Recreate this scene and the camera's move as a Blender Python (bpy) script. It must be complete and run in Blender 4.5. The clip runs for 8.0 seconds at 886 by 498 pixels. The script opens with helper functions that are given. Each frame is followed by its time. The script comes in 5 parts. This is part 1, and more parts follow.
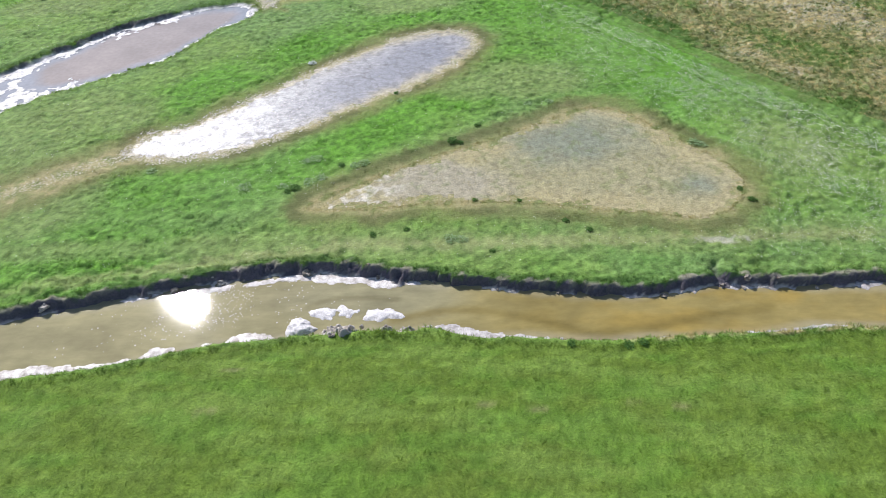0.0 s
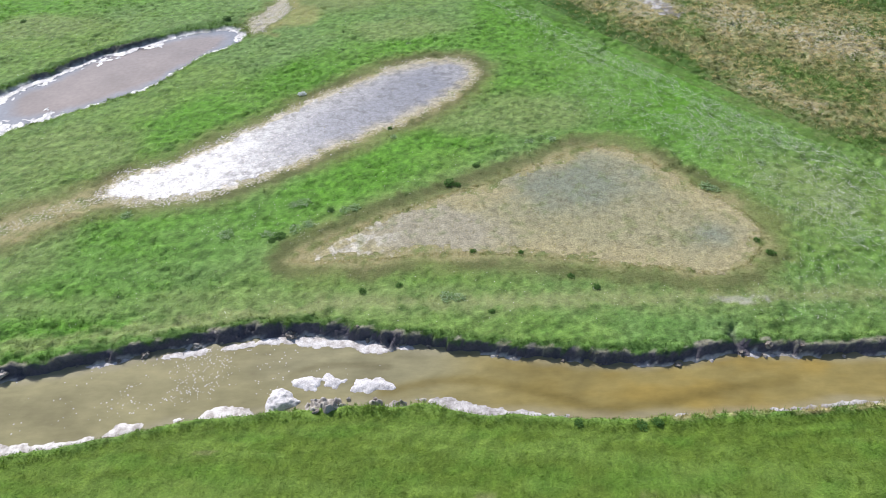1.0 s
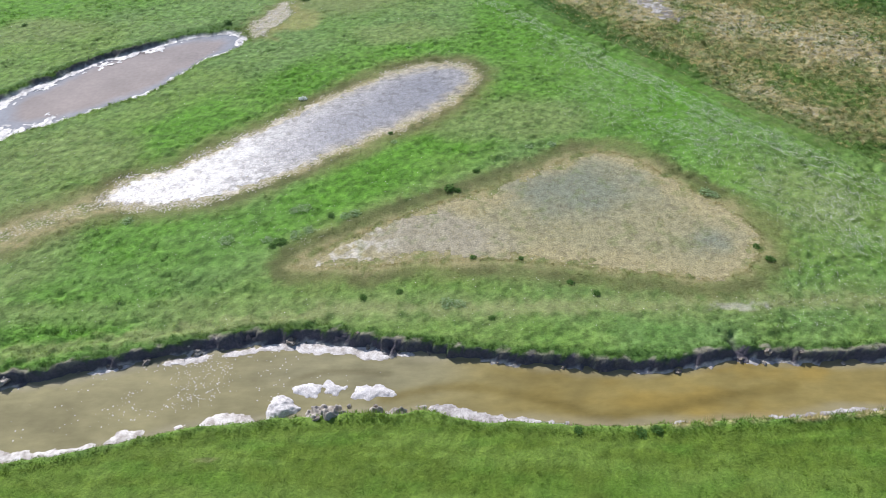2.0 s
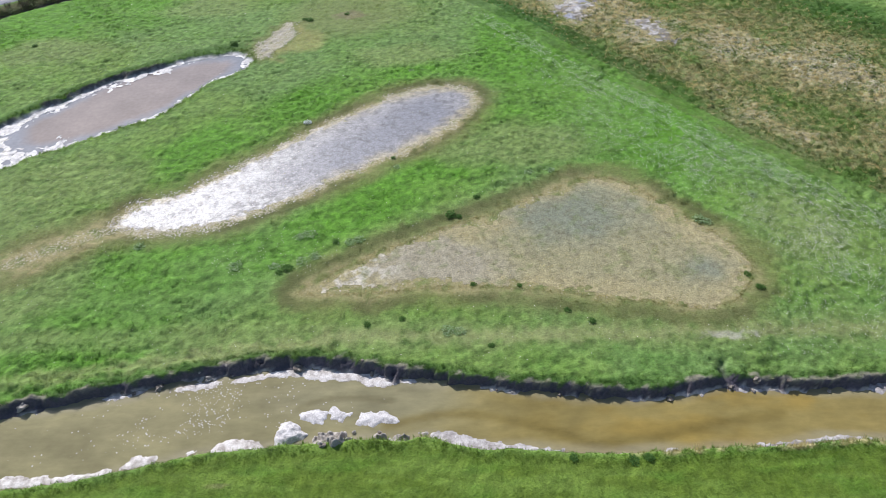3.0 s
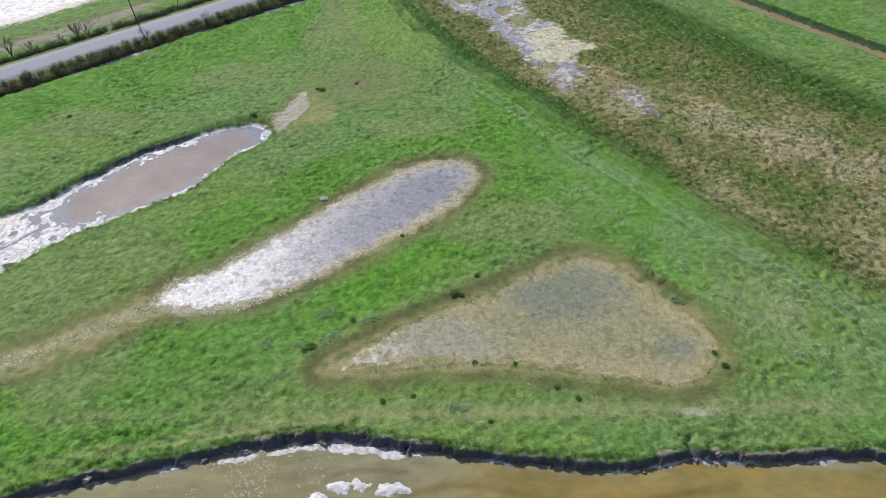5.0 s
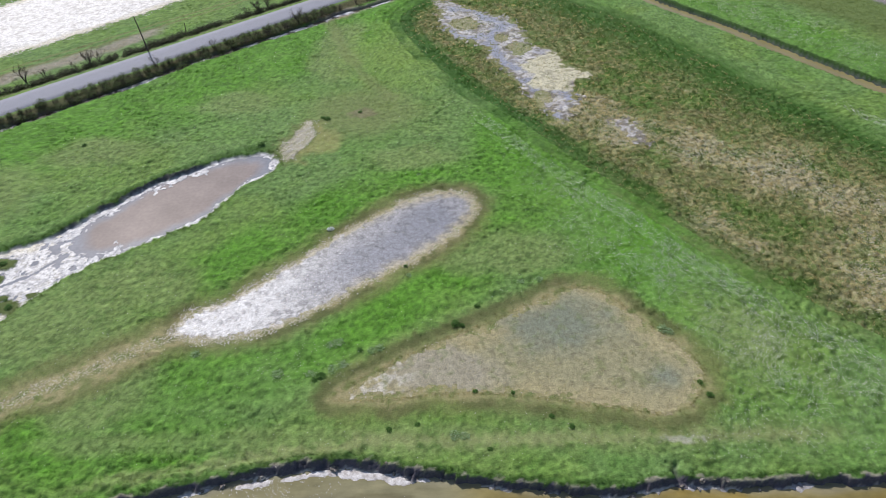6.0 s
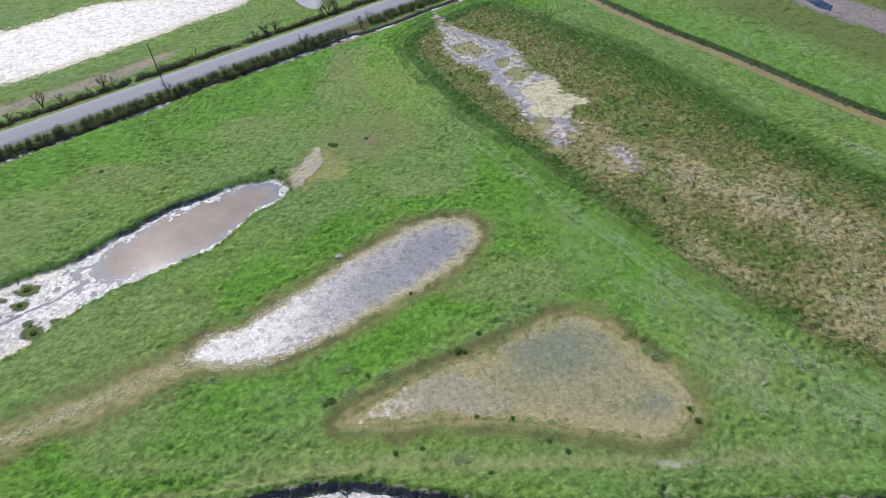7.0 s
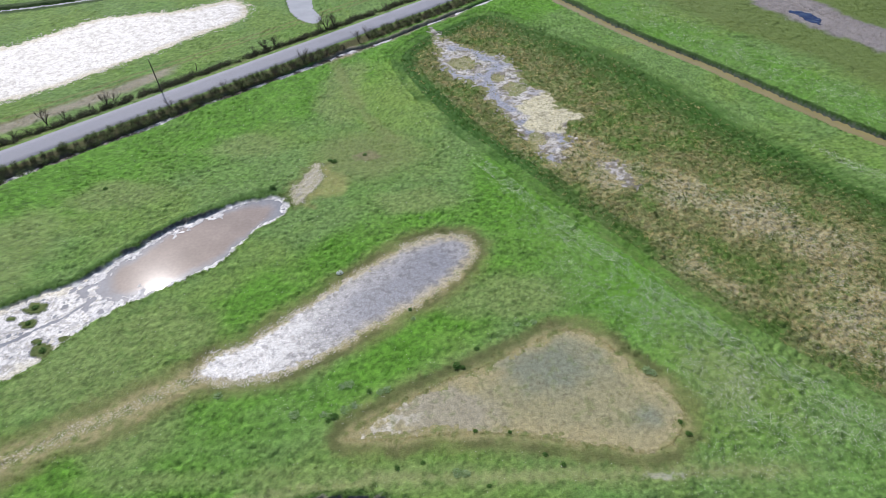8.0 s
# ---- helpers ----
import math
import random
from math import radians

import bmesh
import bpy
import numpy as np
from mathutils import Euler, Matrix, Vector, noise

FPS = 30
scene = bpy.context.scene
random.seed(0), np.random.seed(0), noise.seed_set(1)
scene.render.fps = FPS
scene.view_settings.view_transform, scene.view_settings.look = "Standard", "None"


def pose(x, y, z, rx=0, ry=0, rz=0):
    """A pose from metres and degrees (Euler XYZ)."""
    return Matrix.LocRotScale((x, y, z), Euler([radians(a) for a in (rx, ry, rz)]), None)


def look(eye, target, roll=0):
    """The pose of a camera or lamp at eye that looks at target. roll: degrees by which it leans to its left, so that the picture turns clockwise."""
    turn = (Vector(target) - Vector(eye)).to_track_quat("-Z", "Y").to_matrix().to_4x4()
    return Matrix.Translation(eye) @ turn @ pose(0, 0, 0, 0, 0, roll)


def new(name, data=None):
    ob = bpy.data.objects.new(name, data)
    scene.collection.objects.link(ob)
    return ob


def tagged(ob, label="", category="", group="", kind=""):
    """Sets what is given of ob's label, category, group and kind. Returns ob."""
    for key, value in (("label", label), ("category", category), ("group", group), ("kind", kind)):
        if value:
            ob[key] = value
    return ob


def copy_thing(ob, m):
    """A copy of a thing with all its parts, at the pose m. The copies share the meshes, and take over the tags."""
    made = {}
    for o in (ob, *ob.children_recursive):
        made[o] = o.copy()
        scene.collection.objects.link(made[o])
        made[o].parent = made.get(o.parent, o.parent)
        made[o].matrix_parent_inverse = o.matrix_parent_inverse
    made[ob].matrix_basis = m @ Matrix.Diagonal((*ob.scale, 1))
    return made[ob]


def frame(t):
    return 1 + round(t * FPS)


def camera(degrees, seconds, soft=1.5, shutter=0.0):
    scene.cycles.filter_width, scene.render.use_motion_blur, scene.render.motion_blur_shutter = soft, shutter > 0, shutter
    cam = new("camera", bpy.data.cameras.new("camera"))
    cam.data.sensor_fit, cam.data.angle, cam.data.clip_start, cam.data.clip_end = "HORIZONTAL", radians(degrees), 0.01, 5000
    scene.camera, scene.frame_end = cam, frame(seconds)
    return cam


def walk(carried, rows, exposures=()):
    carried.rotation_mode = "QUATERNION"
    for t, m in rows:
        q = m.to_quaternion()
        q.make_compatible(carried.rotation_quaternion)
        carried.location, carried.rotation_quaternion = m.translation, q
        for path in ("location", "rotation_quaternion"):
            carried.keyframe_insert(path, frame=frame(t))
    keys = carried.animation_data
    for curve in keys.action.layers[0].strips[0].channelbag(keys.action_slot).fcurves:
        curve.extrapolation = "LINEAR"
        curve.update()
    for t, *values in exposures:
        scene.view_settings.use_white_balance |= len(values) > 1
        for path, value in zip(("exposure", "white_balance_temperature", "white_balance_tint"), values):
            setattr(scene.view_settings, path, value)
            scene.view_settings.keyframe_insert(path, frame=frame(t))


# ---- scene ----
cam = camera(68.3, 8.0, soft=0.65)
PATH = [
    (0, (0.121, 8.314, 28.32), (0.088, 9.795, 26.977), -2.3),
    (0.5, (0.207, 11.097, 28.418), (0.179, 12.585, 27.081), -2.1),
    (1, (0.227, 12.832, 28.569), (0.204, 14.325, 27.238), -1.8),
    (2.5, (0.256, 13.044, 29.742), (0.231, 14.537, 28.412), -1.8),
    (3, (0.276, 13.101, 31.269), (0.249, 14.596, 29.94), -1.8),
    (3.5, (0.145, 13.104, 33.204), (0.121, 14.6, 31.877), -1.7),
    (4, (-0.019, 12.904, 35.586), (-0.041, 14.404, 34.263), -1.7),
    (4.5, (-0.046, 12.561, 37.77), (-0.068, 14.065, 36.453), -1.7),
    (6, (-0.342, 11.538, 44.151), (-0.356, 13.052, 42.844), -1.5),
    (6.5, (-0.477, 11.17, 46.191), (-0.492, 12.686, 44.887), -1.5),
    (7, (-0.577, 10.749, 48.343), (-0.592, 12.269, 47.043), -1.4),
    (7.5, (-0.703, 10.447, 49.916), (-0.712, 11.971, 48.621), -1.4),
    (8, (-0.729, 10.276, 50.803), (-0.733, 11.802, 49.509), -1.4),
]
walk(cam, [(t, look(eye, target, roll)) for t, eye, target, roll in PATH],
     exposures=[(0.0, 0.49), (0.5, 0.45), (1.0, 0.39), (3.5, 0.19), (4.5, 0.05), (6.5, 0.04), (8.0, 0.13)])

# ---------------------------------------------------------------- light
SUN_EL, SUN_AZ = radians(41.3), radians(-30.9)      # azimuth from +y towards +x
sun_dir = Vector((math.sin(SUN_AZ) * math.cos(SUN_EL), math.cos(SUN_AZ) * math.cos(SUN_EL), math.sin(SUN_EL)))
world = bpy.data.worlds.new("sky")
world.use_nodes = True
wn = world.node_tree
sky = wn.nodes.new("ShaderNodeTexSky")
sky.sky_type = "NISHITA"
sky.sun_disc = False
sky.sun_elevation, sky.sun_rotation = SUN_EL, SUN_AZ
sky.air_density, sky.dust_density, sky.ozone_density = 1.0, 1.2, 1.0
back = wn.nodes["Background"]
back.inputs["Strength"].default_value = 0.1
wn.links.new(sky.outputs["Color"], back.inputs["Color"])
scene.world = world
sun_data = bpy.data.lights.new("sun", "SUN")
sun_data.energy, sun_data.angle, sun_data.color = 4.4, radians(0.55), (1.0, 0.96, 0.955)
sun = new("sun", sun_data)
sun.matrix_world = look(sun_dir * 200, (0, 0, 0))

# ---------------------------------------------------------------- the plan, in metres
FAR_LIP = [(-420, -90), (-60, 23.5), (-40, 30.2), (-29, 34.3), (-25.4, 35.5), (-22.4, 36.1), (-19.4, 36.7), (-16.4, 37.5), (-13.2, 38.2), (-9.9, 38.6),
           (-7.9, 38.5), (-4.8, 38.1), (-3.1, 37.5), (-0.5, 37.2), (1.8, 37.0), (3.4, 36.6), (6.5, 36.2), (9.6, 36.0), (12.8, 36.05), (15.2, 36.4),
           (16.3, 36.7), (18.7, 36.4), (21.1, 36.2), (25.6, 36.5), (30, 36.4), (60, 37.5), (420, 60)]
NEAR_LINE = [(-420, -95.90), (-60, 18.60), (-40, 26.10), (-30, 29.50), (-24.2, 30.50), (-21.1, 30.75), (-18.3, 31.35), (-14.7, 32.30), (-13.2, 32.55), (-12.2, 32.62), (-10.8, 32.70), (-9.9, 32.85),
             (-7.4, 33.10), (-5.5, 33.20), (-3.0, 33.10), (-1.1, 33.40), (0.1, 32.90), (1.3, 32.50), (3.2, 32.60), (6.2, 32.30), (9.2, 32.10), (13.4, 32.30),
             (15.0, 32.50), (17.7, 32.40), (21.6, 32.90), (23.4, 32.50), (30, 32.50), (60, 33.10), (420, 55.10)]
POND = [(-21.2, 80.5), (-22.8, 82.6), (-26.1, 81.8), (-29.5, 80.0), (-32.6, 77.7), (-35.6, 75.7), (-38.1, 72.5), (-40.6, 69.0), (-43.3, 65.7), (-47.4, 64.0),
        (-52.0, 61.0), (-54.0, 54.0), (-49.0, 49.5), (-45.0, 51.5), (-42.6, 53.6), (-40.7, 57.4), (-38.4, 60.6), (-34.9, 63.1), (-30.7, 66.2),
        (-28.5, 67.6), (-26.9, 69.6), (-25.1, 73.6), (-22.8, 76.6), (-21.1, 78.5)]
POND_DEEP = [(-22.3, 80.6), (-26.6, 80.9), (-30.2, 78.9), (-34.3, 76.0), (-37.1, 72.0), (-38.8, 69.5), (-40.3, 67.6), (-39.7, 65.6), (-38.3, 63.5),
             (-35.2, 64.2), (-32.4, 65.6), (-29.7, 67.7), (-27.5, 70.0), (-25.4, 73.6), (-23.0, 77.4)]
PAN_A = [(-25.5, 51.1), (-25.6, 52.9), (-25.0, 54.7), (-21.7, 55.4), (-19.3, 58.0), (-15.0, 62.2), (-12.8, 64.8), (-7.9, 69.1), (-5.3, 71.6), (-1.8, 73.2),
         (1.7, 73.0), (3.3, 71.3), (2.7, 68.2), (0.8, 65.3), (-2.5, 61.8), (-6.1, 59.3), (-9.6, 56.6), (-13.8, 53.3), (-16.9, 51.6), (-21.2, 50.5)]
TAIL = [(-22.5, 52.6), (-27.7, 50.1), (-32.0, 47.1), (-36.3, 44.7), (-41.0, 41.8), (-47, 38.5)]
PAN_B = [(11.8, 57.1), (14.1, 56.6), (15.7, 54.6), (18.2, 51.6), (20.6, 48.5), (21.5, 46.3), (19.7, 43.0), (16.8, 41.9), (13.5, 42.6), (9.6, 43.2), (4.7, 44.2),
         (-0.4, 44.4), (-4.5, 43.9), (-8.5, 43.7), (-10.8, 44.1), (-8.7, 45.8), (-5.6, 47.9), (-1.4, 50.4), (2.6, 52.1), (6.8, 54.5), (9.3, 56.0)]
DRY_SPIT = [(-21.6, 79.8), (-21.6, 83.0), (-19.9, 89.7), (-18.0, 90.4), (-16.9, 86.5), (-18.4, 81.5), (-20.0, 79.4)]
MARSH = [(-9.8, 123.2), (-0.8, 101.1), (8.7, 88.6), (15.0, 77.6), (20.7, 70.6), (25.3, 63.0), (29.6, 57.3), (33.6, 52.5), (39.6, 46.3), (70, 20),
         (100, 30), (57.5, 79.5), (54.0, 83.2), (49.5, 90.6), (44.7, 99.8), (39.3, 111.7), (32.4, 123.3), (19.8, 137.3), (9.3, 149.0), (-2.7, 136.5), (-7.0, 131.0)]
MUD = [(-3.3, 141.0), (0.6, 134.2), (6.9, 127.7), (12.0, 125.7), (13.1, 120.8), (14.7, 112.9), (18.7, 110.6), (18.0, 105.7), (22.6, 103.6), (22.0, 100.5),
       (18.5, 100.2), (18.8, 94.3), (17.1, 91.2), (15.2, 86.8), (13.6, 89.8), (11.1, 96.2), (9.7, 100.6), (6.6, 107.2), (6.1, 113.3), (1.3, 115.7),
       (-1.1, 121.5), (-1.6, 127.7), (-2.7, 134.4)]
MUD_SMALL = [(20.0, 88.4), (23.5, 89.2), (25.8, 86.6), (25.2, 81.6), (23.1, 82.6), (21.8, 85.8)]
ALGAE = [(10.6, 105.5), (12.6, 106.9), (15.0, 109.6), (16.8, 110.7), (18.5, 109.6), (18.4, 106.7), (19.2, 104.7), (22.2, 104.0), (22.3, 102.1), (21.2, 100.8),
         (18.5, 100.2), (18.4, 96.7), (15.9, 97.7), (13.8, 98.1), (11.8, 99.3), (13.4, 102.2)]
WET_THREADS = [[(-3.0, 122.9), (-1.1, 120.9), (0.8, 118.5), (4.2, 115.6), (6.1, 117.3)], [(1.4, 129.6), (4.8, 128.9), (6.6, 126.8), (7.9, 123.7), (11.1, 121.6)],
               [(9.6, 121.7), (7.9, 117.6), (7.2, 113.3), (8.5, 107.5), (10.5, 104.2), (12.4, 104.7)], [(16.7, 97.2), (17.7, 95.1)], [(14.5, 90.5), (15.4, 88.3)], [(12.9, 97.8), (11.9, 100.5)]]
POND_STREAM = [(-52.0, 54.0), (-47.5, 56.5), (-45.7, 57.7), (-44.5, 59.0), (-42.6, 60.2), (-41.6, 61.6), (-40.3, 63.2)]
STRAW_BAND = [(18, 91), (21, 88), (25, 85), (31, 82), (37, 77), (42, 73), (44.5, 67), (42.7, 59), (43, 52)]
STRAW_SPUR = [(24, 76), (29, 65.5), (34, 60.7), (39, 51)]
DITCH = [(-60, 290), (24.6, 155.2), (31.8, 140.9), (40.0, 128.0), (46.3, 119.6), (51.9, 110.6), (57.0, 102.2), (62.0, 95.0), (100, 44), (220, -120)]
ROAD_A, ROAD_B = (-64.9, 92.5), (-0.6, 153.6)
ROAD_HALF = 2.5
ROAD_DITCH = [(-150, 1), (-66.7, 83.0), (-62.9, 86.8), (-58.7, 90.9), (-53.1, 96.1), (-47.6, 100.8), (-43.2, 105.9), (-37.1, 111.4), (-27.2, 119.7), (-18.0, 128.4),
              (-11.9, 132.4), (-3.5, 140.5), (9.5, 152.8), (60, 203)]
FAR_PAN = [(-120, 105), (-112, 120), (-85.9, 132.9), (-80.3, 138.9), (-75.0, 145.7), (-70.8, 149.2), (-55.8, 151.2), (-50.5, 155.6), (-45.4, 157.4), (-40.7, 150.9),
           (-43.3, 143.8), (-50.4, 137.2), (-56.6, 128.2), (-64.6, 120.2), (-70.6, 114.0), (-75.0, 111.4), (-90, 97), (-105, 92)]
GREY_POND = [(-44, 185), (-36, 170), (-34.8, 157.5), (-31.6, 147.6), (-27.4, 143.0), (-25.4, 143.7), (-25.6, 147.2), (-27.9, 150.9), (-29.1, 157.1), (-30, 170), (-38, 186)]
FAR_CREEK = [(-150, 140), (-97.0, 154.6), (-86.0, 158.0), (-77.3, 161.5), (-60, 172), (-40, 186)]
POOL = [(70.6, 143.6), (75.8, 142.6), (77.0, 137.0), (72.8, 135.2), (70.6, 140.0)]
PURPLE = [(64.0, 156.0), (66.5, 145.7), (70.7, 137.7), (76.0, 128.0), (82, 118), (98, 108), (102, 122), (84.3, 131.7), (80.6, 143.6), (75.6, 156)]
WATER_Z, POND_Z, DITCH_Z, ROAD_DITCH_Z, ROAD_Z = -0.58, -0.34, -0.62, -0.42, 0.34


def smooth_poly(pts, closed=True, rounds=2):
    p = np.array(pts, float)
    for _ in range(rounds):
        q = np.roll(p, -1, 0) if closed else p[1:]
        a = p if closed else p[:-1]
        r = np.empty((2 * len(a), 2))
        r[0::2], r[1::2] = 0.75 * a + 0.25 * q, 0.25 * a + 0.75 * q
        p = r if closed else np.vstack([p[:1], r, p[-1:]])
    return p


def line_distance(p, x, y, closed=False):
    d = np.full(x.shape, 1e9)
    for i in range(len(p) - (0 if closed else 1)):
        a, b = p[i], p[(i + 1) % len(p)]
        vx, vy = b - a
        k = np.clip(((x - a[0]) * vx + (y - a[1]) * vy) / (vx * vx + vy * vy + 1e-12), 0, 1)
        d = np.minimum(d, (x - a[0] - k * vx) ** 2 + (y - a[1] - k * vy) ** 2)
    return np.sqrt(d)


def near_line(p, x, y, reach=24.0):
    """Distance to an open line; far points read as reach."""
    out = np.full(x.shape, reach)
    for i in range(0, len(p) - 1, 6):
        q = p[i:i + 7]
        ok = (x > q[:, 0].min() - reach) & (x < q[:, 0].max() + reach) & (y > q[:, 1].min() - reach) & (y < q[:, 1].max() + reach)
        if ok.any():
            out[ok] = np.minimum(out[ok], line_distance(q, x[ok], y[ok]))
    return out


def inside(p, x, y):
    hit = np.zeros(x.shape, bool)
    for i in range(len(p)):
        (ax, ay), (bx, by) = p[i], p[(i + 1) % len(p)]
        if ay != by:
            hit ^= ((ay > y) != (by > y)) & (x < (bx - ax) * (y - ay) / (by - ay) + ax)
    return hit


def area_distance(p, x, y, reach=12.0):
    """Signed distance to a closed outline, minus inside; far points read as reach."""
    out = np.full(x.shape, reach)
    near = (x > p[:, 0].min() - reach) & (x < p[:, 0].max() + reach) & (y > p[:, 1].min() - reach) & (y < p[:, 1].max() + reach)
    if near.any():
        xx, yy = x[near], y[near]
        d = line_distance(p, xx, yy, True)
        out[near] = np.minimum(np.where(inside(p, xx, yy), -d, d), reach)
    return out


def lattice(ix, iy, seed):
    h = (ix.astype(np.int64) * 374761393 + iy.astype(np.int64) * 668265263 + seed * 974634721) & 0xFFFFFFFF
    h = ((h ^ (h >> 13)) * 1274126177) & 0xFFFFFFFF
    return ((h ^ (h >> 16)) & 0xFFFF) / 65535.0


def patch(x, y, size, seed, octaves=3):
    """Smooth value noise with lumps of that size in metres, about 0 to 1."""
    total, weight, amp = 0.0, 0.0, 1.0
    for o in range(octaves):
        c, s = math.cos(0.6 + o), math.sin(0.6 + o)
        u, v = (x * c - y * s) / size + 31.7 * o, (x * s + y * c) / size - 11.3 * o
        iu, iv = np.floor(u), np.floor(v)
        fu, fv = u - iu, v - iv
        fu, fv = fu * fu * (3 - 2 * fu), fv * fv * (3 - 2 * fv)
        k = seed * 17 + o
        a = lattice(iu, iv, k) * (1 - fu) + lattice(iu + 1, iv, k) * fu
        b = lattice(iu, iv + 1, k) * (1 - fu) + lattice(iu + 1, iv + 1, k) * fu
        total, weight = total + amp * (a * (1 - fv) + b * fv), weight + amp
        amp, size = amp * 0.55, size * 0.47
    return total / weight


def ramp(v, a, b):
    k = np.clip((v - a) / (b - a), 0, 1)
    return k * k * (3 - 2 * k)


S_POND, S_DEEP, S_A, S_B, S_SPIT, S_MARSH = [smooth_poly(p) for p in (POND, POND_DEEP, PAN_A, PAN_B, DRY_SPIT, MARSH)]
S_MUD, S_MUD2, S_ALGAE, S_FARPAN, S_GREY, S_POOL, S_PURPLE = [smooth_poly(p) for p in (MUD, MUD_SMALL, ALGAE, FAR_PAN, GREY_POND, POOL, PURPLE)]
S_TAIL, S_DITCH, S_RDITCH, S_FARCREEK, S_STRAW, S_SPUR = [smooth_poly(p, False) for p in (TAIL, DITCH, ROAD_DITCH, FAR_CREEK, STRAW_BAND, STRAW_SPUR)]
road_way = Vector((ROAD_B[0] - ROAD_A[0], ROAD_B[1] - ROAD_A[1])).normalized()
S_STREAM = smooth_poly(POND_STREAM, False)
S_LIP, S_NEAR = smooth_poly(FAR_LIP, False), smooth_poly(NEAR_LINE, False)


def road_off(x, y):
    """Distance across the road; plus on the side of the meadow."""
    return (x - ROAD_A[0]) * road_way.y - (y - ROAD_A[1]) * road_way.x


def survey(x, y):
    """Everything that the plan says of the points (x, y)."""
    s = {}
    s["lip"] = y - np.interp(x, S_LIP[:, 0], S_LIP[:, 1]) + 0.5 * (patch(x, y, 1.1, 3) - 0.5) + 0.5 * (patch(x, y, 0.4, 4, 2) - 0.5)
    s["near"] = np.interp(x, S_NEAR[:, 0], S_NEAR[:, 1]) - y + 0.35 * (patch(x, y, 0.9, 5) - 0.5)
    s["pond"] = area_distance(S_POND, x, y) + 1.2 * (patch(x, y, 1.3, 6, 4) - 0.5) + 0.5 * (patch(x, y, 0.45, 12, 2) - 0.5)
    s["deep"] = area_distance(S_DEEP, x, y) + 0.3 + 0.9 * (patch(x, y, 1.2, 7) - 0.5)
    s["a"] = area_distance(S_A, x, y)
    s["b"] = area_distance(S_B, x, y)
    s["spit"] = area_distance(S_SPIT, x, y) + 2.6 * (patch(x, y, 1.5, 152, 3) - 0.5)
    s["tail"] = near_line(S_TAIL, x, y)
    s["marsh"] = area_distance(S_MARSH, x, y, 20) + 1.2 * (patch(x, y, 4, 8) - 0.5)
    s["mud"] = np.minimum(area_distance(S_MUD, x, y), area_distance(S_MUD2, x, y))
    s["algae"] = area_distance(S_ALGAE, x, y)
    s["farpan"] = area_distance(S_FARPAN, x, y)
    s["grey"] = area_distance(S_GREY, x, y) + 0.5 * (patch(x, y, 2, 9) - 0.5)
    s["pool"] = area_distance(S_POOL, x, y)
    s["purple"] = area_distance(S_PURPLE, x, y)
    s["ditch"] = near_line(S_DITCH, x, y) + 0.5 * (patch(x, y, 1.5, 10) - 0.5)
    s["rditch"] = near_line(S_RDITCH, x, y) + 1.1 * (patch(x, y, 2.2, 11) - 0.5)
    s["farcreek"] = near_line(S_FARCREEK, x, y)
    s["straw"] = np.minimum(near_line(S_STRAW, x, y), near_line(S_SPUR, x, y) + 5.0)
    s["road"] = road_off(x, y)
    return s


def hummock(x, y, s):
    """How lumpy the sward is: strongest in patches of the meadow and in the marsh, weak where it is grazed short."""
    k = (0.30 + 0.9 * ramp(patch(x, y, 6, 26), 0.45, 0.62)) * (1 - 0.7 * dull_at(x, y))
    return np.where(s["near"] > 0.2, 0.34, np.maximum(k, ramp(s["marsh"], 0, -3)))


def relief(x, y, s):
    """The lumps of the sward."""
    return 0.16 * np.where(s["near"] > 0.2, 0.6, 1.0) * (patch(x, y, 1.7, 21) - 0.5) + 0.34 * hummock(x, y, s) * (patch(x, y, 0.46, 22, 2) - 0.5)


def north_of_pond(x, y):
    return ramp(-0.62 * (x + 33) + 0.78 * (y - 72), -1.0, 2.0) * ramp(x, -44, -41) * ramp(x, -26, -32)


def isle_at(x, y):
    """Grassy islets in the shallows of the pond; below one inside."""
    d = np.full(len(x), 9.0)
    for cx, cy, rx, ry in ((-46.3, 62.0, 1.25, 1.0), (-46.0, 59.6, 0.9, 0.7), (-42.6, 55.6, 1.3, 1.1), (-41.2, 57.3, 0.6, 0.5), (-48.2, 60.4, 0.5, 0.4), (-43.9, 57.0, 0.5, 0.4)):
        d = np.minimum(d, np.hypot((x - cx) / rx, (y - cy) / ry))
    return d + 0.9 * (patch(x, y, 0.6, 33) - 0.5)


